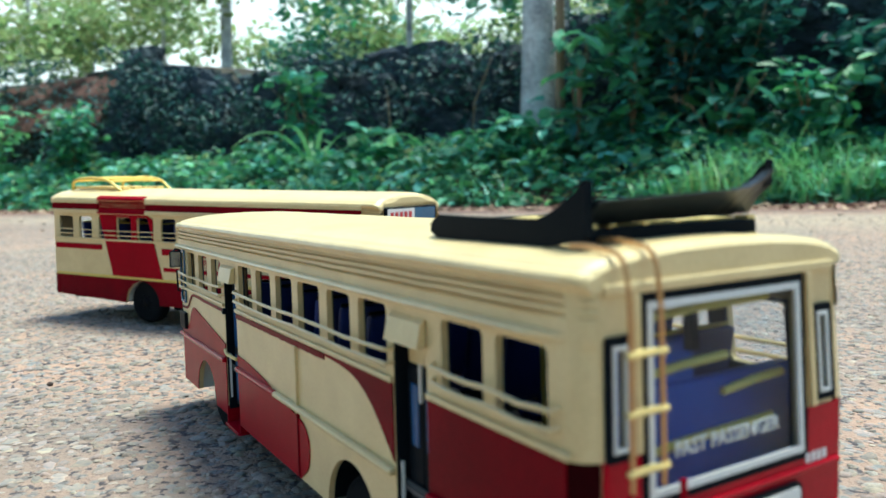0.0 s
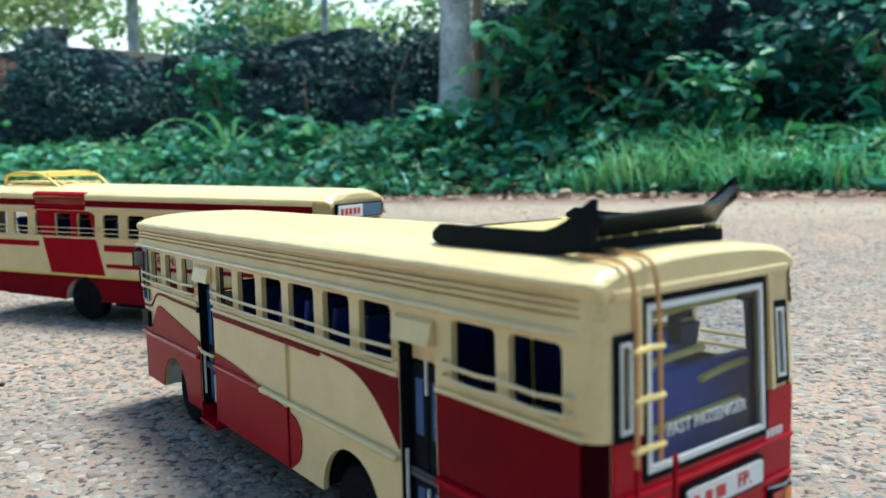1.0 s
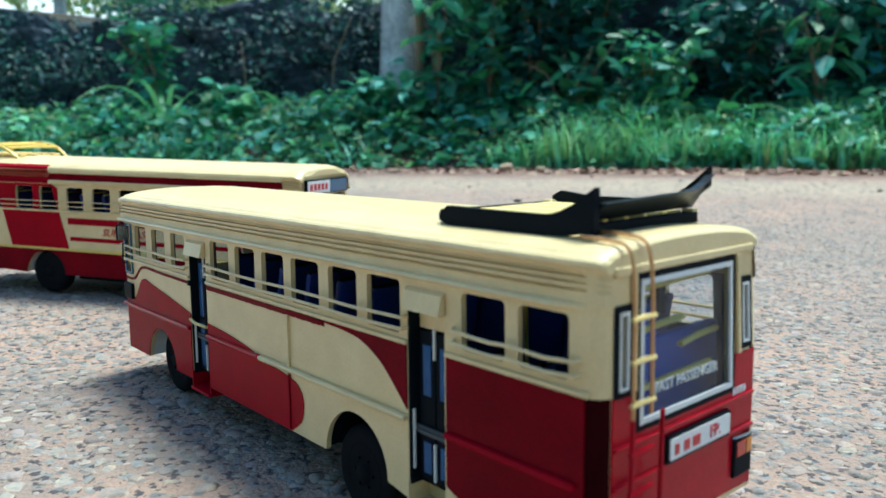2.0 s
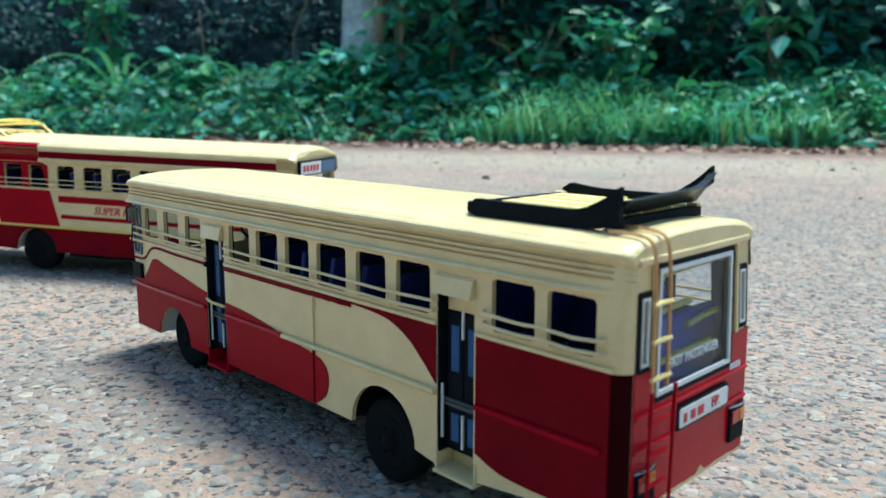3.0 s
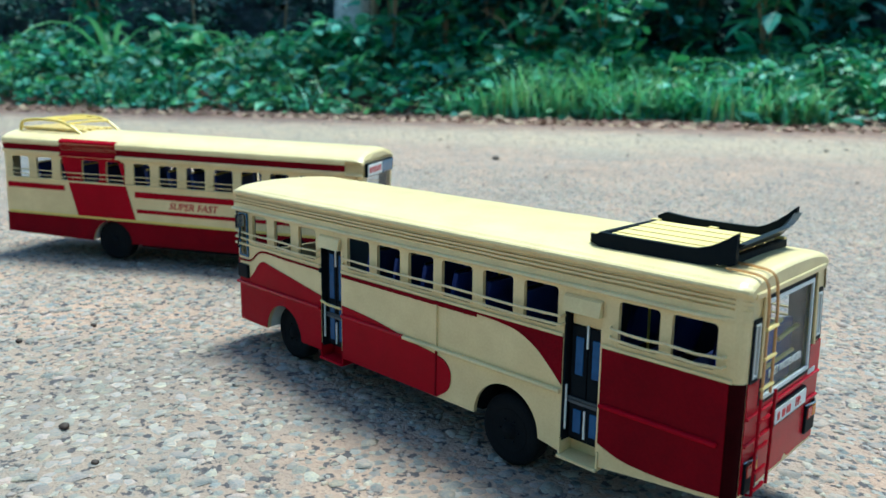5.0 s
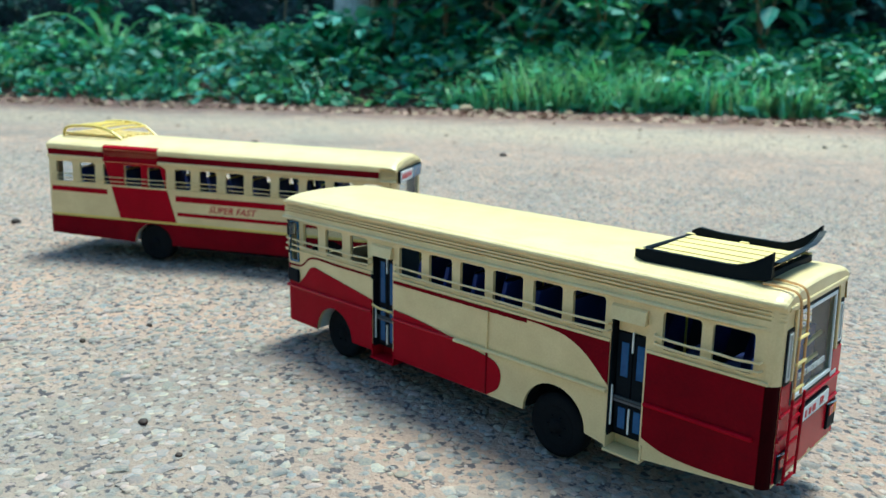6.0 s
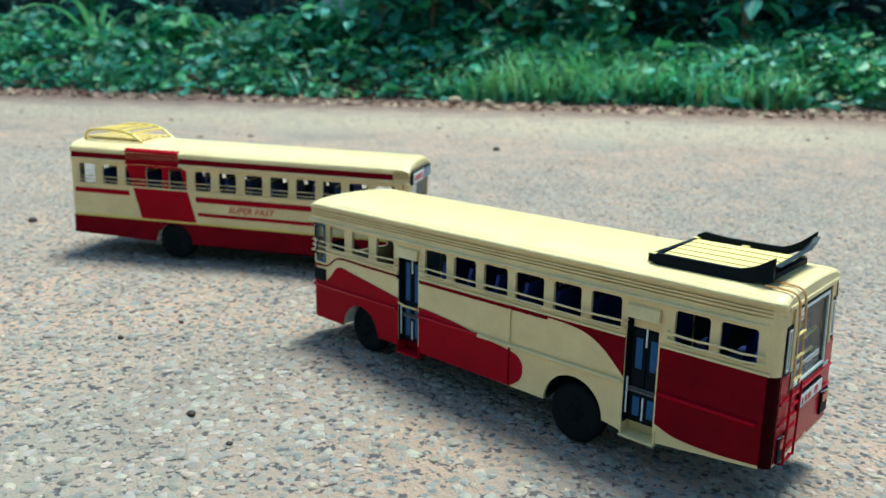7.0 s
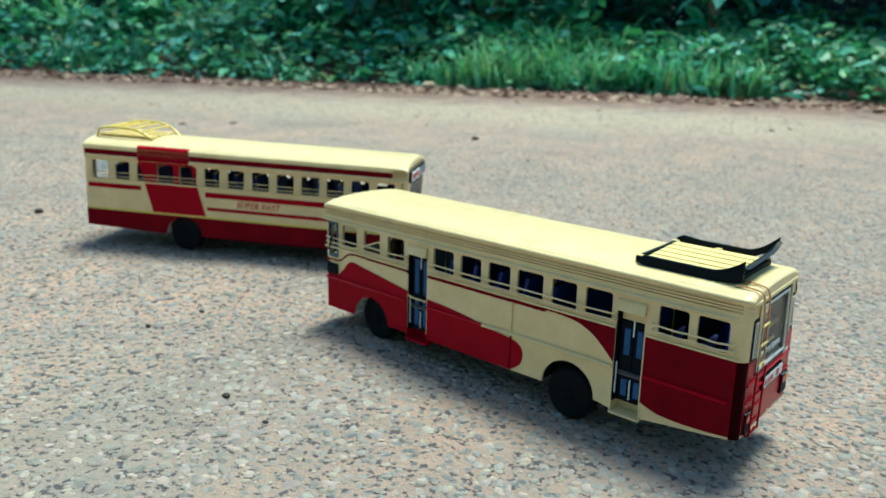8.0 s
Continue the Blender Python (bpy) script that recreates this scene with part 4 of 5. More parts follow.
def stone_shape(rng, r, h):
    """A worn, broken chip of stone bedded in the road: five or six corners, a nearly flat top."""
    k = 5
    ph, sx, rot = rng.random() * math.tau, 0.55 + 0.5 * rng.random(), rng.random() * math.tau
    tilt = (rng.uniform(-0.5, 0.5), rng.uniform(-0.5, 0.5))
    vs_, fs = [], []
    for ring, (rr, zz) in enumerate(((1.0, -0.9), (0.74, 0.55))):
        for i in range(k):
            a = ph + (i + rng.uniform(-0.3, 0.3)) * math.tau / k
            q = rr * (0.70 + 0.55 * rng.random())
            x, y = r * q * math.cos(a), r * q * sx * math.sin(a)
            z = h * zz * (0.8 + 0.4 * rng.random()) + ((x * tilt[0] + y * tilt[1]) * h / r if ring else 0)
            vs_.append((x * math.cos(rot) - y * math.sin(rot), x * math.sin(rot) + y * math.cos(rot), z))
    vs_.append((r * rng.uniform(-0.2, 0.2), r * sx * rng.uniform(-0.2, 0.2), h * (0.9 + 0.25 * rng.random())))
    for i in range(k):
        fs.append((i, (i + 1) % k, (i + 1) % k + k, i + k))
    fs += [(k + i, k + (i + 1) % k, 2 * k) for i in range(k)]
    return vs_, fs


def scatter_stones(name, area, step, size, seed, keep=lambda x, y: True):
    rng = random.Random(seed)
    shapes = [stone_shape(rng, 1.0, 1.0) for _ in range(40)]
    shp = [(np.array(v), f) for v, f in shapes]
    verts, faces, base = [], [], 0
    u0, u1, v0, v1 = area
    for i in range(int((u1 - u0) / step)):
        for j in range(int((v1 - v0) / step)):
            u, v = u0 + (i + rng.random()) * step, v0 + (j + rng.random()) * step
            big = rng.random()
            pick, tall = rng.randrange(40), rng.random()
            x, y, _ = place(u, v)
            rim = min(u - u0, u1 - u, v - v0, v1 - v)
            if rng.random() < 0.10 or rng.random() > 0.15 + rim / 0.4 or not keep(x, y):
                continue
            r = size[0] + (size[1] - size[0]) * big ** 2.2
            pv, pf = shp[pick]
            verts.append(pv * np.array((r, r, r * (0.07 + 0.22 * tall ** 2))) + np.array((x, y, road_height(u, v) + 0.0003)))
            faces += [tuple(base + q for q in f) for f in pf]
            base += len(pv)
    mesh = bpy.data.meshes.new(name)
    mesh.from_pydata(np.concatenate(verts).tolist(), [], faces)
    mesh.shade_smooth()
    return mesh


def in_front(x, y):
    return 0.0 < x < 0.16 and -0.195 < y < -0.07


link("road_stones", scatter_stones("road_stones", (-1.4, 1.5, -0.65, 1.25), 0.0082, (0.0020, 0.0066), 11, lambda x, y: not in_front(x, y)), STONE, road)["kind"] = "stuff"
link("road_stones", scatter_stones("road_stones", (-3.4, 2.2, -1.2, 2.6), 0.022, (0.003, 0.008), 12), STONE, road)["kind"] = "stuff"
link("road_stones", scatter_stones("road_stones", (-4.6, 2.8, 1.8, 3.0), 0.030, (0.004, 0.009), 13), STONE, road)["kind"] = "stuff"
rng = random.Random(21)
chips = []
for _ in range(12):
    v_, f_ = stone_shape(rng, 1.0, 1.0)
    me = bpy.data.meshes.new("stone")
    me.from_pydata(v_, [], f_)
    me.shade_smooth()
    me.materials.append(STONE_PIECE)
    chips.append(me)
for k in range(300):
    x, y = 0.16 * ((k % 20) + rng.random()) / 20, -0.195 + 0.125 * ((k // 20) + rng.random()) / 15
    r = 0.0020 + 0.0046 * rng.random() ** 2.2
    ob = new("stone", chips[rng.randrange(12)])
    ob.parent = road
    ob.location = (x, y, road_height(x * UX + y * UY, -x * UY + y * UX) + 0.0003)
    ob.scale = (r, r, r * (0.07 + 0.22 * rng.random() ** 2))
    ob.rotation_euler = (0, 0, rng.random() * math.tau)

# dark loose pebbles and seed husks lying on the road
HUSK = material("dark_husk", (0.035, 0.022, 0.018), (0.06, 0.035, 0.025), 0.7, grain=400, blotch=60, bump=0.4, depth=0.001)
for x, y, r in ((-0.103, -0.132, 0.0026), (-0.102, -0.075, 0.0024), (0.070, -0.160, 0.0030), (0.127, -0.164, 0.0022), (-0.62, -0.02, 0.006), (-0.80, 1.18, 0.008)):
    bm = bmesh.new()
    bmesh.ops.create_icosphere(bm, subdivisions=2, radius=1)
    for v in bm.verts:
        v.co *= 1 + 0.25 * noise.noise(v.co * 2 + Vector((x * 50, y * 50, 0)))
        v.co = Vector((v.co.x * r * 1.2, v.co.y * r, v.co.z * r * 0.7))
    ob = part("pebble", bm, HUSK, None, smooth=True)
    ob.location = (x, y, road_height(x * UX + y * UY, -x * UY + y * UX) + r * 0.45)
    tagged(ob, "small dark loose pebble lying on the asphalt", "pebble", "loose pebbles")


# ---- glowing sheet that stands for the overexposed sky behind the trees ----
SKY_GLOW = bpy.data.materials.new("white_sky_glow")
SKY_GLOW.use_nodes = True
hz = SKY_GLOW.node_tree.nodes["Principled BSDF"]
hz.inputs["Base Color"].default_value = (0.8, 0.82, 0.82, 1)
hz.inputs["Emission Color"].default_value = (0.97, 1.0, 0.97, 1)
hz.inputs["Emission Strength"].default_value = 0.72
bm = bmesh.new()
low_, high_ = [], []
for k in range(41):
    a = radians(95 + 110 * k / 40)
    low_.append(bm.verts.new((120 * math.cos(a), 120 * math.sin(a), -1)))
    high_.append(bm.verts.new((120 * math.cos(a), 120 * math.sin(a), 42)))
for k in range(40):
    bm.faces.new((low_[k], low_[k + 1], high_[k + 1], high_[k]))
tagged(part("backdrop", bm, SKY_GLOW), "glowing white sheet standing for the overexposed sky beyond the trees", "backdrop", kind="structure")


# ---- bank, wall and plants ----
def leaf_shape(kind):
    if kind == "broad":
        return [(0, 0, 0), (0.24, 0.30, 0.06), (0.22, 0.68, 0.05), (0, 1, -0.12), (-0.22, 0.68, 0.05), (-0.24, 0.30, 0.06), (0, 0.5, -0.02)], [(0, 1, 6), (1, 2, 6), (2, 3, 6), (3, 4, 6), (4, 5, 6), (5, 0, 6)]
    if kind == "round":
        return [(0, 0, 0), (0.40, 0.35, 0.08), (0.30, 0.80, 0.02), (0, 1, -0.06), (-0.30, 0.80, 0.02), (-0.40, 0.35, 0.08), (0, 0.5, -0.03)], [(0, 1, 6), (1, 2, 6), (2, 3, 6), (3, 4, 6), (4, 5, 6), (5, 0, 6)]
    return [(0, 0, 0), (0.045, 0.3, 0.02), (0.04, 0.65, -0.02), (0, 1, -0.22), (-0.04, 0.65, -0.02), (-0.045, 0.3, 0.02)], [(0, 1, 2, 3), (0, 3, 4, 5)]


def leaf_mesh(name, items):
    """One mesh of many leaves: items of (kind, place, yaw, pitch, roll, length)."""
    verts, faces, base = [], [], 0
    shapes = {k: (np.array(leaf_shape(k)[0], float), leaf_shape(k)[1]) for k in ("broad", "round", "blade")}
    for kind, p, yaw, pitch, roll, size in items:
        v, f = shapes[kind]
        m = np.array(Euler((pitch, roll, yaw)).to_matrix())
        verts.append((v * size) @ m.T + np.array(p))
        faces += [tuple(base + q for q in t) for t in f]
        base += len(v)
    mesh = bpy.data.meshes.new(name)
    mesh.from_pydata(np.concatenate(verts).tolist(), [], faces)
    return mesh


LEAF = material("green_leaf", (0.075, 0.290, 0.175), (0.155, 0.410, 0.220), 0.5, grain=30, blotch=2.5, bump=0.15, depth=0.002, island=0.55, through_light=0.25, hue=0.13)
LEAF_DARK = material("dark_leaf", (0.030, 0.135, 0.115), (0.075, 0.225, 0.170), 0.5, grain=30, blotch=2.0, bump=0.15, depth=0.002, island=0.7, through_light=0.25, hue=0.08)
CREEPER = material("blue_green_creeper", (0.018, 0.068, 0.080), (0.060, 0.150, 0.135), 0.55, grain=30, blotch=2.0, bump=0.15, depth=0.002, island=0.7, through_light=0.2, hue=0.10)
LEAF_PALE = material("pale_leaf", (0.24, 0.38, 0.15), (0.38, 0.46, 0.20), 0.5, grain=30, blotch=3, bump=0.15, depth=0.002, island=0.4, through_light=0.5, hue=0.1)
LEAF_BRIGHT = material("bright_green_leaf", (0.115, 0.410, 0.190), (0.265, 0.550, 0.215), 0.45, grain=25, blotch=3, bump=0.15, depth=0.002, island=0.4, through_light=0.3, hue=0.14)
BARK = material("grey_bark", (0.78, 0.80, 0.80), (0.26, 0.27, 0.29), 0.9, grain=40, blotch=8, bump=0.9, depth=0.012)
TWIG = material("tan_stem", (0.30, 0.22, 0.13), (0.20, 0.14, 0.09), 0.8, grain=50, blotch=6, bump=0.5, depth=0.004)
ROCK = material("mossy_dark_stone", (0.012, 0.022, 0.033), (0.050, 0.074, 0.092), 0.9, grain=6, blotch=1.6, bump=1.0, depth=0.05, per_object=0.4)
LATERITE = material("red_laterite_earth", (0.22, 0.105, 0.075), (0.07, 0.035, 0.028), 0.95, grain=24, blotch=3, bump=0.8, depth=0.02)
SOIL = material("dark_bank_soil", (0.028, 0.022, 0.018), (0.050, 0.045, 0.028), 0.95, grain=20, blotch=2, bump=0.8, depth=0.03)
LITTER = material("dry_leaf", (0.26, 0.15, 0.11), (0.42, 0.30, 0.21), 0.8, grain=40, blotch=5, bump=0.2, depth=0.002, island=0.5)

WALL_V = 5.0


def wall_top(u):
    return 1.14 + 0.10 * noise.noise((u * 0.9, 3.1, 0)) + 0.07 * noise.noise((u * 3.3, 1.1, 0)) + 0.5 * max(0, min(1, (u + 1.6) / 1.0)) + 0.28 * max(0, min(1, (-5.6 - u) / 0.8))


def bank_mesh():
    us_ = np.linspace(-14, 7, 260)
    prof = np.linspace(0, 1, 26)
    verts = []
    for u in us_:
        top = wall_top(u)
        for t in prof:
            if t < 0.8:
                k = t / 0.8
                v, z = WALL_V + 0.10 + 0.30 * k, -0.05 + (top + 0.05) * k
            else:
                k = (t - 0.8) / 0.2
                v, z = WALL_V + 0.40 + 9 * k * k, top + 0.35 * k
            bump = 0.10 * noise.noise((u * 2.2, z * 3, 0)) + 0.05 * noise.noise((u * 7, z * 7, 2))
            verts.append(place(u, v - bump * (1 if t < 0.85 else 0), z + 0.3 * bump))
    n = len(prof)
    faces = [(i * n + j, (i + 1) * n + j, (i + 1) * n + j + 1, i * n + j + 1) for i in range(len(us_) - 1) for j in range(n - 1)]
    mesh = bpy.data.meshes.new("bank")
    mesh.from_pydata(verts, [], faces)
    for f in mesh.polygons:
        f.use_smooth = True
    return mesh


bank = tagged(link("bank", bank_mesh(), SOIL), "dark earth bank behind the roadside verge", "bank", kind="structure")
red_bank = bmesh.new()
rows_ = []
for i in range(60):
    u = -12.8 + 6.0 * i / 59
    row = []
    for j in range(14):
        k = j / 13
        fade = math.sin(math.pi * min(1, max(0, i / 59))) ** 0.4
        z = 0.86 + 0.52 * k
        b_ = 0.12 * noise.noise((u * 2.5, z * 4, 7)) + 0.06 * noise.noise((u * 8, z * 8, 9))
        row.append(red_bank.verts.new(place(u, WALL_V + 0.05 + 0.30 * k - 0.14 * fade + b_, z + 0.5 * b_)))
    rows_.append(row)
for a, b in zip(rows_, rows_[1:]):
    for j in range(13):
        red_bank.faces.new((a[j], a[j + 1], b[j + 1], b[j]))
tagged(part("earth_cutting", red_bank, LATERITE, None, smooth=True), "red laterite earth cutting, bare and weathered", "earth cutting", kind="structure")

# an unseen overgrown bank, added on the road's other side to block low sky light
us_, rows_ = np.linspace(-14, 14, 90), np.linspace(0, 1, 16)
verts = []
for u in us_:
    for t in rows_:
        b_ = 0.35 * noise.noise((u * 0.8, t * 3, 40)) + 0.15 * noise.noise((u * 3, t * 8, 41))
        verts.append(place(u, -3.6 - 1.2 * t + b_, -0.1 + (2.2 + 0.4 * noise.noise((u * 0.7, 0, 44))) * t))
mesh = bpy.data.meshes.new("bank")
mesh.from_pydata(verts, [], [(i * 16 + j, (i + 1) * 16 + j, (i + 1) * 16 + j + 1, i * 16 + j + 1) for i in range(89) for j in range(15)])
rng = random.Random(17)
items = []
for _ in range(7000):
    x, y, z = verts[rng.randrange(len(verts))]
    items.append((rng.choice(("broad", "round")), (x + rng.uniform(-0.25, 0.25), y + rng.uniform(-0.25, 0.25), max(0.05, z + rng.uniform(-0.15, 0.2))), rng.random() * math.tau, rng.uniform(-0.9, 0.6), rng.uniform(-0.6, 0.6), rng.uniform(0.10, 0.28)))
tagged(link("bank_creeper", leaf_mesh("bank_creeper", items), LEAF_DARK), "leaves on the unseen bank added to block low sky", "creeper", kind="stuff")
tagged(link("bank", mesh, LEAF_DARK), "unseen green bank added across the road to block low sky", "bank", kind="structure")

# rubble wall: rough dark stones set into the bank's face
wall = tagged(new("rubble_wall"), "dark mossy rubble stone wall behind the verge", "stone wall", kind="structure")
rng = random.Random(5)
rubble = []
for _ in range(14):
    bm = bmesh.new()
    bmesh.ops.create_cube(bm, size=1)
    bmesh.ops.subdivide_edges(bm, edges=bm.edges[:], cuts=3, use_grid_fill=True)
    sd = Vector((rng.random() * 50, rng.random() * 50, 0))
    for v in bm.verts:
        v.co = v.co.lerp(v.co.normalized() * 0.62, 0.35) * (1 + 0.26 * noise.noise(v.co * 1.7 + sd) + 0.24 * noise.noise(v.co * 6.5 + sd))
    me = bpy.data.meshes.new("stone")
    bm.to_mesh(me)
    bm.free()
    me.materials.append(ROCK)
    rubble.append(me)
u = -6.6
count = 0
while u < 2.6 and count < 296:
    z = 0.05
    w = 0.20 + 0.20 * rng.random()
    top = wall_top(u)
    while z < top and count < 296:
        h = 0.13 + 0.15 * rng.random()
        ob = new("stone", rubble[rng.randrange(14)])
        ob.parent = wall
        ob.location = place(u + rng.uniform(-0.08, 0.08), WALL_V + 0.06 + 0.28 * z / top + rng.uniform(-0.05, 0.06), z + h / 2)
        ob.scale = (w * 1.15, 0.30, h * 1.12)
        ob.rotation_euler = (rng.uniform(-0.1, 0.1), rng.uniform(-0.12, 0.12), radians(30) + rng.uniform(-0.15, 0.15))
        z += h
        count += 1
    u += w


def scatter_leaves(rng, n, u_range, v_range, z_of, size, kinds, droop=0.5):
    out = []
    for _ in range(n):
        u, v = rng.uniform(*u_range), rng.uniform(*v_range)
        z = z_of(u, v, rng)
        if z is None:
            continue
        out.append((rng.choice(kinds), place(u, v, z), rng.random() * math.tau, rng.uniform(-0.9, 0.6) * droop, rng.uniform(-0.6, 0.6), size[0] + (size[1] - size[0]) * rng.random() ** 1.6))
    return out


rng = random.Random(8)


def weed_height(u, v, r):
    hump = 0.24 + 0.13 * noise.noise((u * 1.3, v * 1.5, 4)) + 0.10 * noise.noise((u * 4, v * 3, 8))
    front = max(0.0, min(1.0, (v - EDGE - 0.02 - 0.10 * noise.noise((u * 2.0, 0, 6))) / 0.45))
    if front <= 0:
        return None
    return far_ground_z(u, v) + max(0.02, hump * front ** 0.7) * (0.25 + 0.85 * r.random() ** 0.6)


weeds = tagged(link("verge_weeds", leaf_mesh("verge_weeds", scatter_leaves(rng, 17000, (-9.5, 2.6), (EDGE, EDGE + 1.35), weed_height, (0.038, 0.115), ("broad", "round", "broad"), 0.9)), LEAF), "low green weeds crowding the roadside verge", "weeds", kind="stuff")
tagged(link("verge_weeds", leaf_mesh("verge_weeds", scatter_leaves(rng, 2200, (-9.5, 2.6), (EDGE + 0.05, EDGE + 1.2), weed_height, (0.03, 0.07), ("broad", "round"))), LEAF_PALE), "pale young weed leaves on the verge", "weeds", kind="stuff")


def climbing(u, v, r):
    z = r.random() ** 0.9 * (wall_top(u) + 0.05)
    patch = noise.noise((u * 1.1, z * 1.5, 12)) + 0.5 * noise.noise((u * 3, z * 3, 2))
    right = max(0, min(1, (u + 2.6) / 0.8)) * (1 - max(0, min(1, (u + 0.7) / 0.5)) * max(0, min(1, (z - 0.55) / 0.3)))
    left = max(0, min(1, (-3.3 - u) / 1.2)) * 0.12
    return 0.1 + z if patch > -0.05 - 0.6 * right - left else None


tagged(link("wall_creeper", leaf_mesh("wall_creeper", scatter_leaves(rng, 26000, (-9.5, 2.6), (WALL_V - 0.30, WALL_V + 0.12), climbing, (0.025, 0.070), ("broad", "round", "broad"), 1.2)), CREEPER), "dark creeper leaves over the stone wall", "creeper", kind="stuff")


def grass_mesh(rng, n, u_range, v_range, length, dens):
    verts, faces = [], []
    for _ in range(n):
        u, v = rng.uniform(*u_range), rng.uniform(*v_range)
        lush = noise.noise((u * 2.1, v * 2.0, 20))
        if lush < dens + 0.45 * max(0.0, min(1.0, (u_range[0] + 1.4 - u) / 1.2)):
            continue
        L = (length[0] + (length[1] - length[0]) * rng.random()) * (0.75 + 0.7 * noise.noise((u * 3.3, v * 2.5, 31)))
        yaw, lean, w = rng.random() * math.tau, rng.uniform(0.15, 1.15), rng.uniform(0.004, 0.011)
        x, y, _ = place(u, v)
        z = far_ground_z(u, v)
        b = len(verts)
        for k in range(5):
            t = k / 4
            out_, up = lean * L * t * t, L * t * (1 - 0.35 * lean * t)
            cx, cy = x + out_ * math.cos(yaw), y + out_ * math.sin(yaw)
            ww = w * (1 - t * 0.92)
            verts += [(cx - ww * math.sin(yaw), cy + ww * math.cos(yaw), z + up), (cx + ww * math.sin(yaw), cy - ww * math.cos(yaw), z + up)]
        faces += [(b + 2 * k, b + 2 * k + 1, b + 2 * k + 3, b + 2 * k + 2) for k in range(4)]
    mesh = bpy.data.meshes.new("grass")
    mesh.from_pydata(verts, [], faces)
    return mesh


tagged(link("grass", grass_mesh(rng, 9500, (-1.3, 2.8), (EDGE + 0.02, EDGE + 0.80), (0.10, 0.42), -0.20), LEAF_BRIGHT), "tall bright green grass on the verge", "grass", kind="stuff")
tagged(link("grass", grass_mesh(rng, 5000, (-9.5, -1.4), (EDGE + 0.05, EDGE + 1.1), (0.10, 0.34), 0.05), LEAF), "green grass among the verge weeds", "grass", kind="stuff")
tagged(link("grass", grass_mesh(rng, 2600, (-1.2, 2.6), (EDGE + 0.02, EDGE + 0.5), (0.06, 0.26), 0.10), LEAF_PALE), "pale yellowing grass at the road's edge", "grass", kind="stuff")
tagged(link("dry_litter", leaf_mesh("dry_litter", scatter_leaves(rng, 4600, (-6, 2.8), (EDGE - 0.55, EDGE + 0.10), lambda u, v, r: road_height(u, v) + 0.004 if r.random() < 0.9 else None, (0.015, 0.05), ("broad", "round"), 0.25)), LITTER), "dry brown leaves littering the road's edge", "leaf litter", kind="stuff")
tagged(link("dry_litter", leaf_mesh("dry_litter", scatter_leaves(rng, 420, (-5, 2.6), (0.9, EDGE - 0.3), lambda u, v, r: road_height(u, v) + 0.004 if r.random() < 0.3 + 0.5 * noise.noise((u * 1.5, v * 1.5, 77)) else None, (0.010, 0.030), ("broad", "round"), 0.3)), HUSK), "scattered dark leaf scraps on the road", "leaf litter", kind="stuff")
for u, v, s in ((-0.55, 3.54, 0.030), (-0.72, 3.52, 0.045), (-0.2, 3.56, 0.024), (1.0, 3.52, 0.030), (-1.6, 3.56, 0.022), (0.45, 3.55, 0.020)):
    bm = bmesh.new()
    bmesh.ops.create_icosphere(bm, subdivisions=2, radius=1)
    for q in bm.verts:
        q.co *= 1 + 0.3 * noise.noise(q.co * 1.4 + Vector((u * 9, v, 0)))
        q.co = Vector((q.co.x * s, q.co.y * s * 0.7, q.co.z * s * 0.45))
    ob = part("rock", bm, LITTER, None)
    ob.location = place(u, v, road_height(u, v) + s * 0.25)
    tagged(ob, "pale brown rock at the road's edge", "rock", "rocks along the verge")


def shrub(u, v, z, h, spread_, n, size, mat, label, seed, kinds=("broad", "round")):
    """A bush: a few leaning stems with leaves in clusters along them."""
    r = random.Random(seed)
    bush = tagged(new("shrub"), label, "shrub", "shrubs on the bank")
    bush.location = place(u, v, z)
    items = []
    for s in range(7):
        yaw, lean = r.random() * math.tau, r.uniform(0.15, 1.0) * spread_
        pts = [(lean * t * t * math.cos(yaw), lean * t * t * math.sin(yaw), h * t * (0.75 + 0.25 * r.random() if t == 1 else 1) - 0.03) for t in (0, 0.25, 0.5, 0.75, 1.0)]
        part("stem", tube(pts, [0.010, 0.008, 0.006, 0.005, 0.003], 5), TWIG, bush)
        for _ in range(n // 7):
            t = r.random() ** 0.6
            p = Vector((lean * t * t * math.cos(yaw), lean * t * t * math.sin(yaw), h * t))
            p += Vector((r.gauss(0, 0.35), r.gauss(0, 0.35), r.gauss(0, 0.22))) * spread_ * 0.6
            p.z = max(p.z, 0.01)
            items.append((r.choice(kinds), p, r.random() * math.tau, r.uniform(-0.9, 0.4), r.uniform(-0.5, 0.5), size[0] + (size[1] - size[0]) * r.random()))
    link("foliage", leaf_mesh("foliage", items), mat, bush)
    return bush


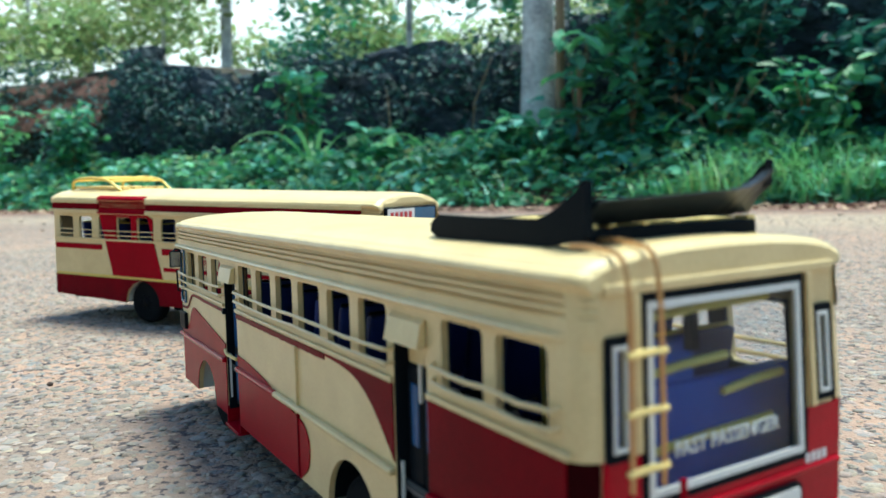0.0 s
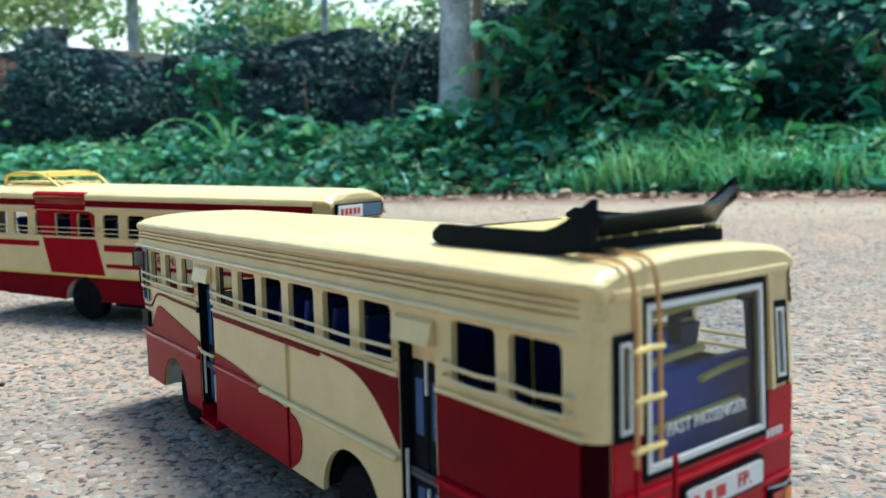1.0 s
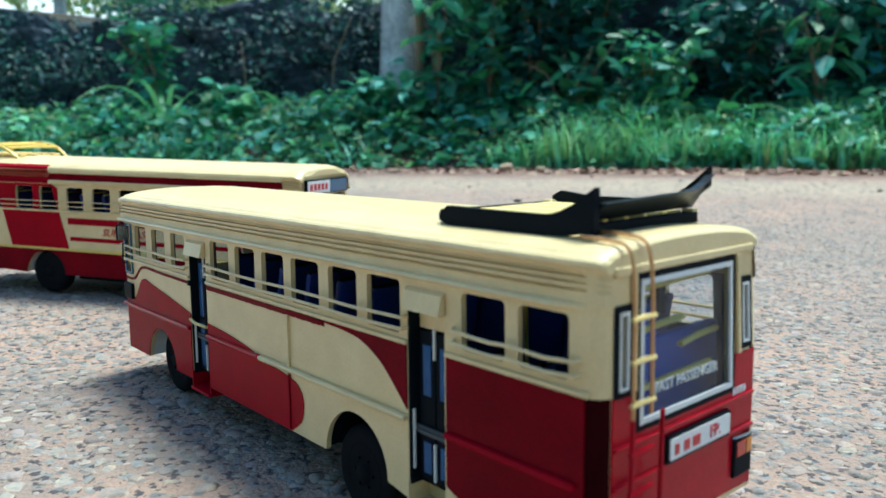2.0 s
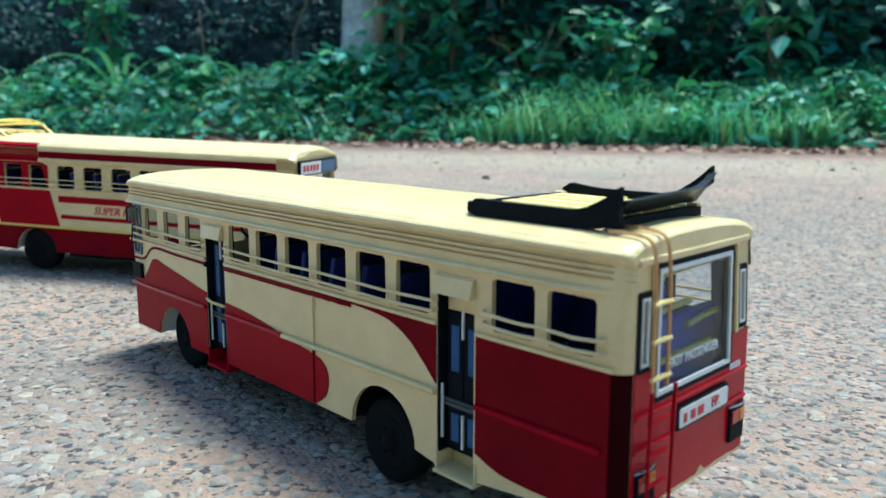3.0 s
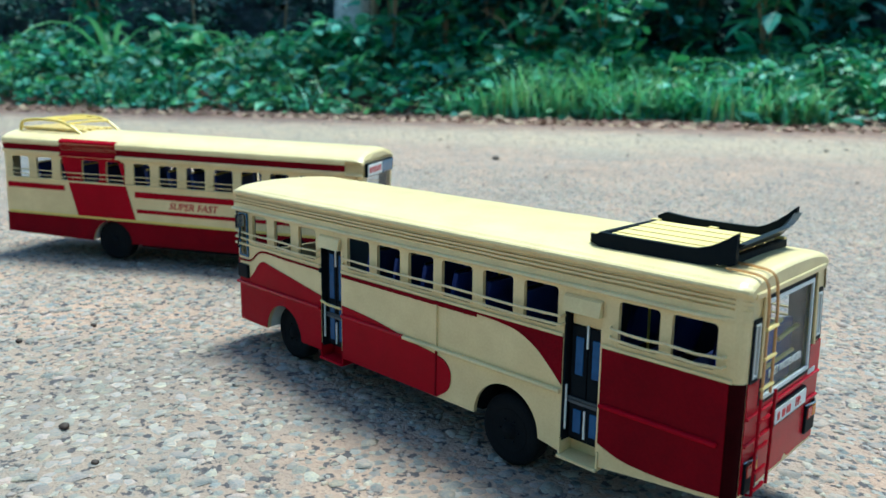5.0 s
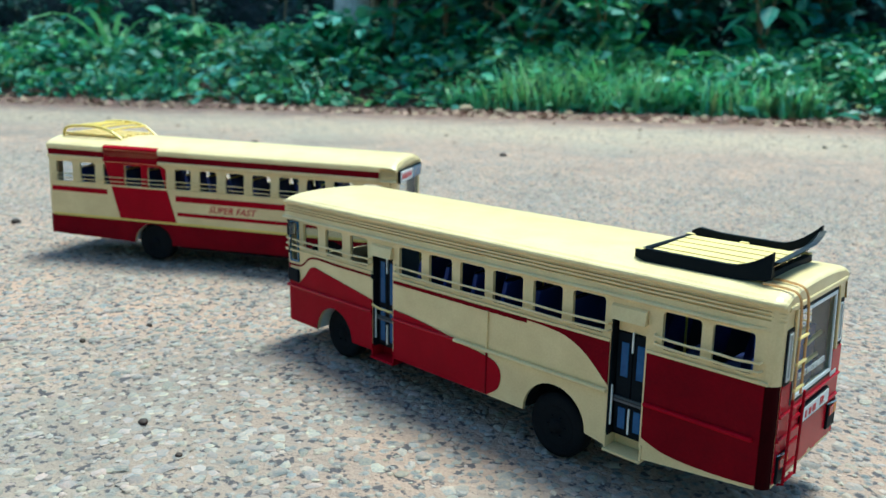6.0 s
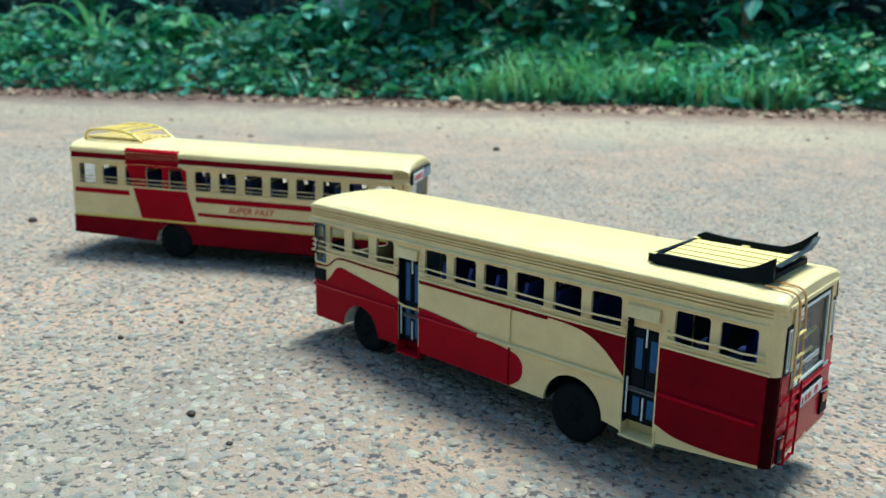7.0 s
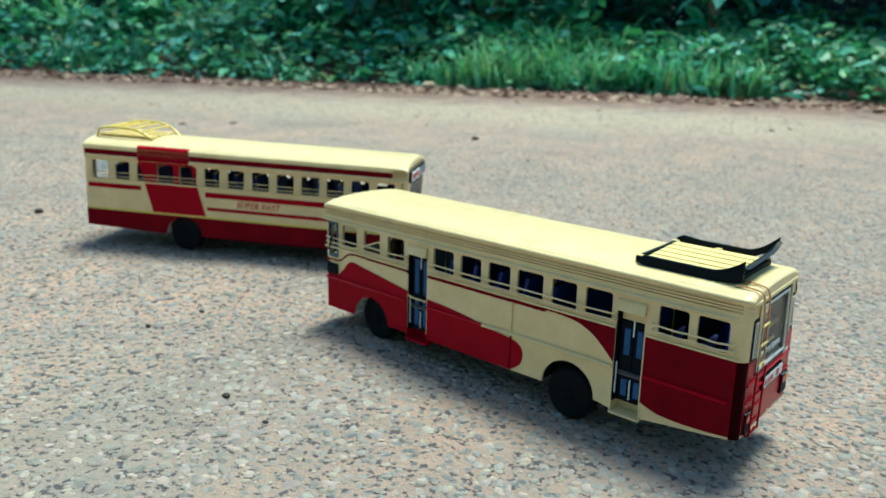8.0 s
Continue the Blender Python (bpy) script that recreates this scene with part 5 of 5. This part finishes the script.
for k, (u, v, h, sp, n, mat) in enumerate(((-1.12, 4.55, 1.35, 0.36, 800, LEAF), (-0.85, 4.60, 1.55, 0.50, 1100, LEAF_DARK), (-0.50, 4.65, 1.00, 0.42, 850, LEAF_DARK), (0.30, 4.60, 0.80, 0.40, 700, LEAF_DARK),
                                         (1.10, 4.65, 0.90, 0.5, 800, LEAF_DARK), (1.9, 4.6, 0.9, 0.5, 800, LEAF_DARK), (-1.65, 4.25, 0.40, 0.30, 420, LEAF), (-0.10, 4.30, 0.55, 0.30, 380, LEAF), (-3.65, 4.55, 0.85, 0.30, 300, LEAF),
                                         (-6.3, 4.4, 0.75, 0.4, 520, LEAF), (-7.6, 4.3, 0.8, 0.5, 520, LEAF_BRIGHT), (-8.6, 4.6, 1.2, 0.5, 500, LEAF_PALE))):
    shrub(u, v, far_ground_z(u, v), h, sp, n, (0.05, 0.13), mat, "leafy green shrub growing against the stone wall" if mat is not LEAF_PALE else "pale sunlit shrub on the earth cutting", 40 + k)


for k, (u, v, h, sp, n) in enumerate(((-1.42, 4.40, 0.95, 0.28, 84), (-0.55, 4.30, 0.60, 0.30, 70), (0.75, 4.35, 0.75, 0.30, 77), (-2.9, 4.45, 0.40, 0.25, 56))):
    shrub(u, v, far_ground_z(u, v), h, sp, n, (0.11, 0.20), LEAF, "young shrub with large drooping pale green leaves", 90 + k, ("broad",))
for k, (u, z0, dx, dz) in enumerate(((-4.1, 0.30, 0.16, 0.34), (-3.0, 0.35, -0.15, 0.36), (-2.35, 0.40, 0.26, 0.40))):
    x, y, _ = place(u, 4.72)
    stem = part("bare_stem", tube([(0, 0, -z0), (dx * 0.3, 0, dz * 0.3), (dx * 0.7, 0.02, dz * 0.7), (dx, 0.03, dz)], [0.007, 0.006, 0.005, 0.003], 6), TWIG, None, smooth=True)
    stem.location = (x, y, z0 + far_ground_z(u, 4.72))
    tagged(stem, "bare pale stem leaning against the stone wall", "stem", "bare stems by the wall")


def strap_plant(u, v, seed, n, length, label):
    """A clump of long arching strap leaves."""
    r = random.Random(seed)
    plant = tagged(new("strap_leaf_plant"), label, "plant", "broad strap-leaved plants")
    plant.location = place(u, v, far_ground_z(u, v))
    for k in range(n):
        yaw, L, lean, w = k * math.tau / n + r.uniform(-0.4, 0.4), length * r.uniform(0.7, 1.1), r.uniform(0.45, 1.05), r.uniform(0.012, 0.022)
        bm = bmesh.new()
        prev = None
        for i in range(9):
            t = i / 8
            c = Vector((lean * L * t ** 1.5 * math.cos(yaw), lean * L * t ** 1.5 * math.sin(yaw), L * (1.1 * t - 0.85 * lean * t ** 2.8)))
            sd = Vector((-math.sin(yaw), math.cos(yaw), 0)) * w * math.sin(math.pi * min(1, 0.12 + 0.88 * t)) ** 0.7
            cur = [bm.verts.new(c - sd + Vector((0, 0, w * 0.35))), bm.verts.new(c), bm.verts.new(c + sd + Vector((0, 0, w * 0.35)))]
            if prev:
                bm.faces.new((prev[0], prev[1], cur[1], cur[0]))
                bm.faces.new((prev[1], prev[2], cur[2], cur[1]))
            prev = cur
        part("leaf", bm, LEAF_BRIGHT, plant, smooth=True)
    return plant


strap_plant(-3.40, 4.30, 3, 9, 0.78, "clump of long arching green strap leaves on the verge")
strap_plant(-2.50, 4.50, 4, 6, 0.70, "clump of long arching green strap leaves on the verge")
strap_plant(0.25, 4.25, 5, 7, 0.45, "clump of long arching green strap leaves on the verge")


def tree(u, v, z, h, r0, lean, crown_at, crown_r, n, leaf, mat, label, seed, limbs=6):
    rr = random.Random(seed)
    t_ = tagged(new("tree"), label, "tree", "trees behind the wall")
    t_.location = place(u, v, z)
    pts = [(lean[0] * k / 8 + 0.02 * noise.noise((k, seed, 0)), lean[1] * k / 8, h * k / 8 - 0.2) for k in range(9)]
    bm = tube(pts, [r0 * (1.18 if k == 0 else 1 - 0.55 * k / 8) for k in range(9)], 12)
    for q in bm.verts:
        q.co += Vector((1, 1, 0)) * 0.12 * r0 * noise.noise(q.co * 9)
    part("trunk", bm, BARK, t_, smooth=True)
    items = []
    for s in range(limbs):
        yaw = s * math.tau / limbs + rr.uniform(-0.4, 0.4)
        start = Vector(pts[5 + s % 4])
        end = Vector((lean[0], lean[1], crown_at)) + Vector((math.cos(yaw), math.sin(yaw), rr.uniform(-0.35, 0.5))) * crown_r * rr.uniform(0.6, 1.0)
        midp = (start + end) / 2 + Vector((0, 0, crown_r * 0.15))
        part("limb", tube([start, midp, end], [r0 * 0.35, r0 * 0.22, r0 * 0.08], 6), BARK, t_)
        for c in range(5):
            cen = start.lerp(end, 0.45 + 0.6 * rr.random()) + Vector((rr.gauss(0, 0.2), rr.gauss(0, 0.2), rr.gauss(0, 0.16))) * crown_r
            for _ in range(n // (limbs * 5)):
                p = cen + Vector((rr.gauss(0, 1), rr.gauss(0, 1), rr.gauss(0, 0.7))) * crown_r * 0.16
                items.append((rr.choice(("broad", "round")), p, rr.random() * math.tau, rr.uniform(-1.0, 0.5), rr.uniform(-0.6, 0.6), leaf * rr.uniform(0.6, 1.2)))
    link("crown", leaf_mesh("crown", items), mat, t_)
    return t_


# the roadside trunk with a pale stem beside it
roadside = tree(-1.83, 4.72, 0.20, 4.6, 0.130, (-0.10, 0.15), 5.4, 1.5, 600, 0.12, LEAF_DARK, "grey-barked tree trunk at the foot of the bank", 61)
part("side_stem", tube(arc_points([(0.165, 0.060, -0.1), (0.175, 0.065, 0.8), (0.150, 0.090, 1.8), (0.14, 0.12, 3.2)], 4), 0.030, 8), TWIG, roadside, "pale tan stem beside the trunk", smooth=True)
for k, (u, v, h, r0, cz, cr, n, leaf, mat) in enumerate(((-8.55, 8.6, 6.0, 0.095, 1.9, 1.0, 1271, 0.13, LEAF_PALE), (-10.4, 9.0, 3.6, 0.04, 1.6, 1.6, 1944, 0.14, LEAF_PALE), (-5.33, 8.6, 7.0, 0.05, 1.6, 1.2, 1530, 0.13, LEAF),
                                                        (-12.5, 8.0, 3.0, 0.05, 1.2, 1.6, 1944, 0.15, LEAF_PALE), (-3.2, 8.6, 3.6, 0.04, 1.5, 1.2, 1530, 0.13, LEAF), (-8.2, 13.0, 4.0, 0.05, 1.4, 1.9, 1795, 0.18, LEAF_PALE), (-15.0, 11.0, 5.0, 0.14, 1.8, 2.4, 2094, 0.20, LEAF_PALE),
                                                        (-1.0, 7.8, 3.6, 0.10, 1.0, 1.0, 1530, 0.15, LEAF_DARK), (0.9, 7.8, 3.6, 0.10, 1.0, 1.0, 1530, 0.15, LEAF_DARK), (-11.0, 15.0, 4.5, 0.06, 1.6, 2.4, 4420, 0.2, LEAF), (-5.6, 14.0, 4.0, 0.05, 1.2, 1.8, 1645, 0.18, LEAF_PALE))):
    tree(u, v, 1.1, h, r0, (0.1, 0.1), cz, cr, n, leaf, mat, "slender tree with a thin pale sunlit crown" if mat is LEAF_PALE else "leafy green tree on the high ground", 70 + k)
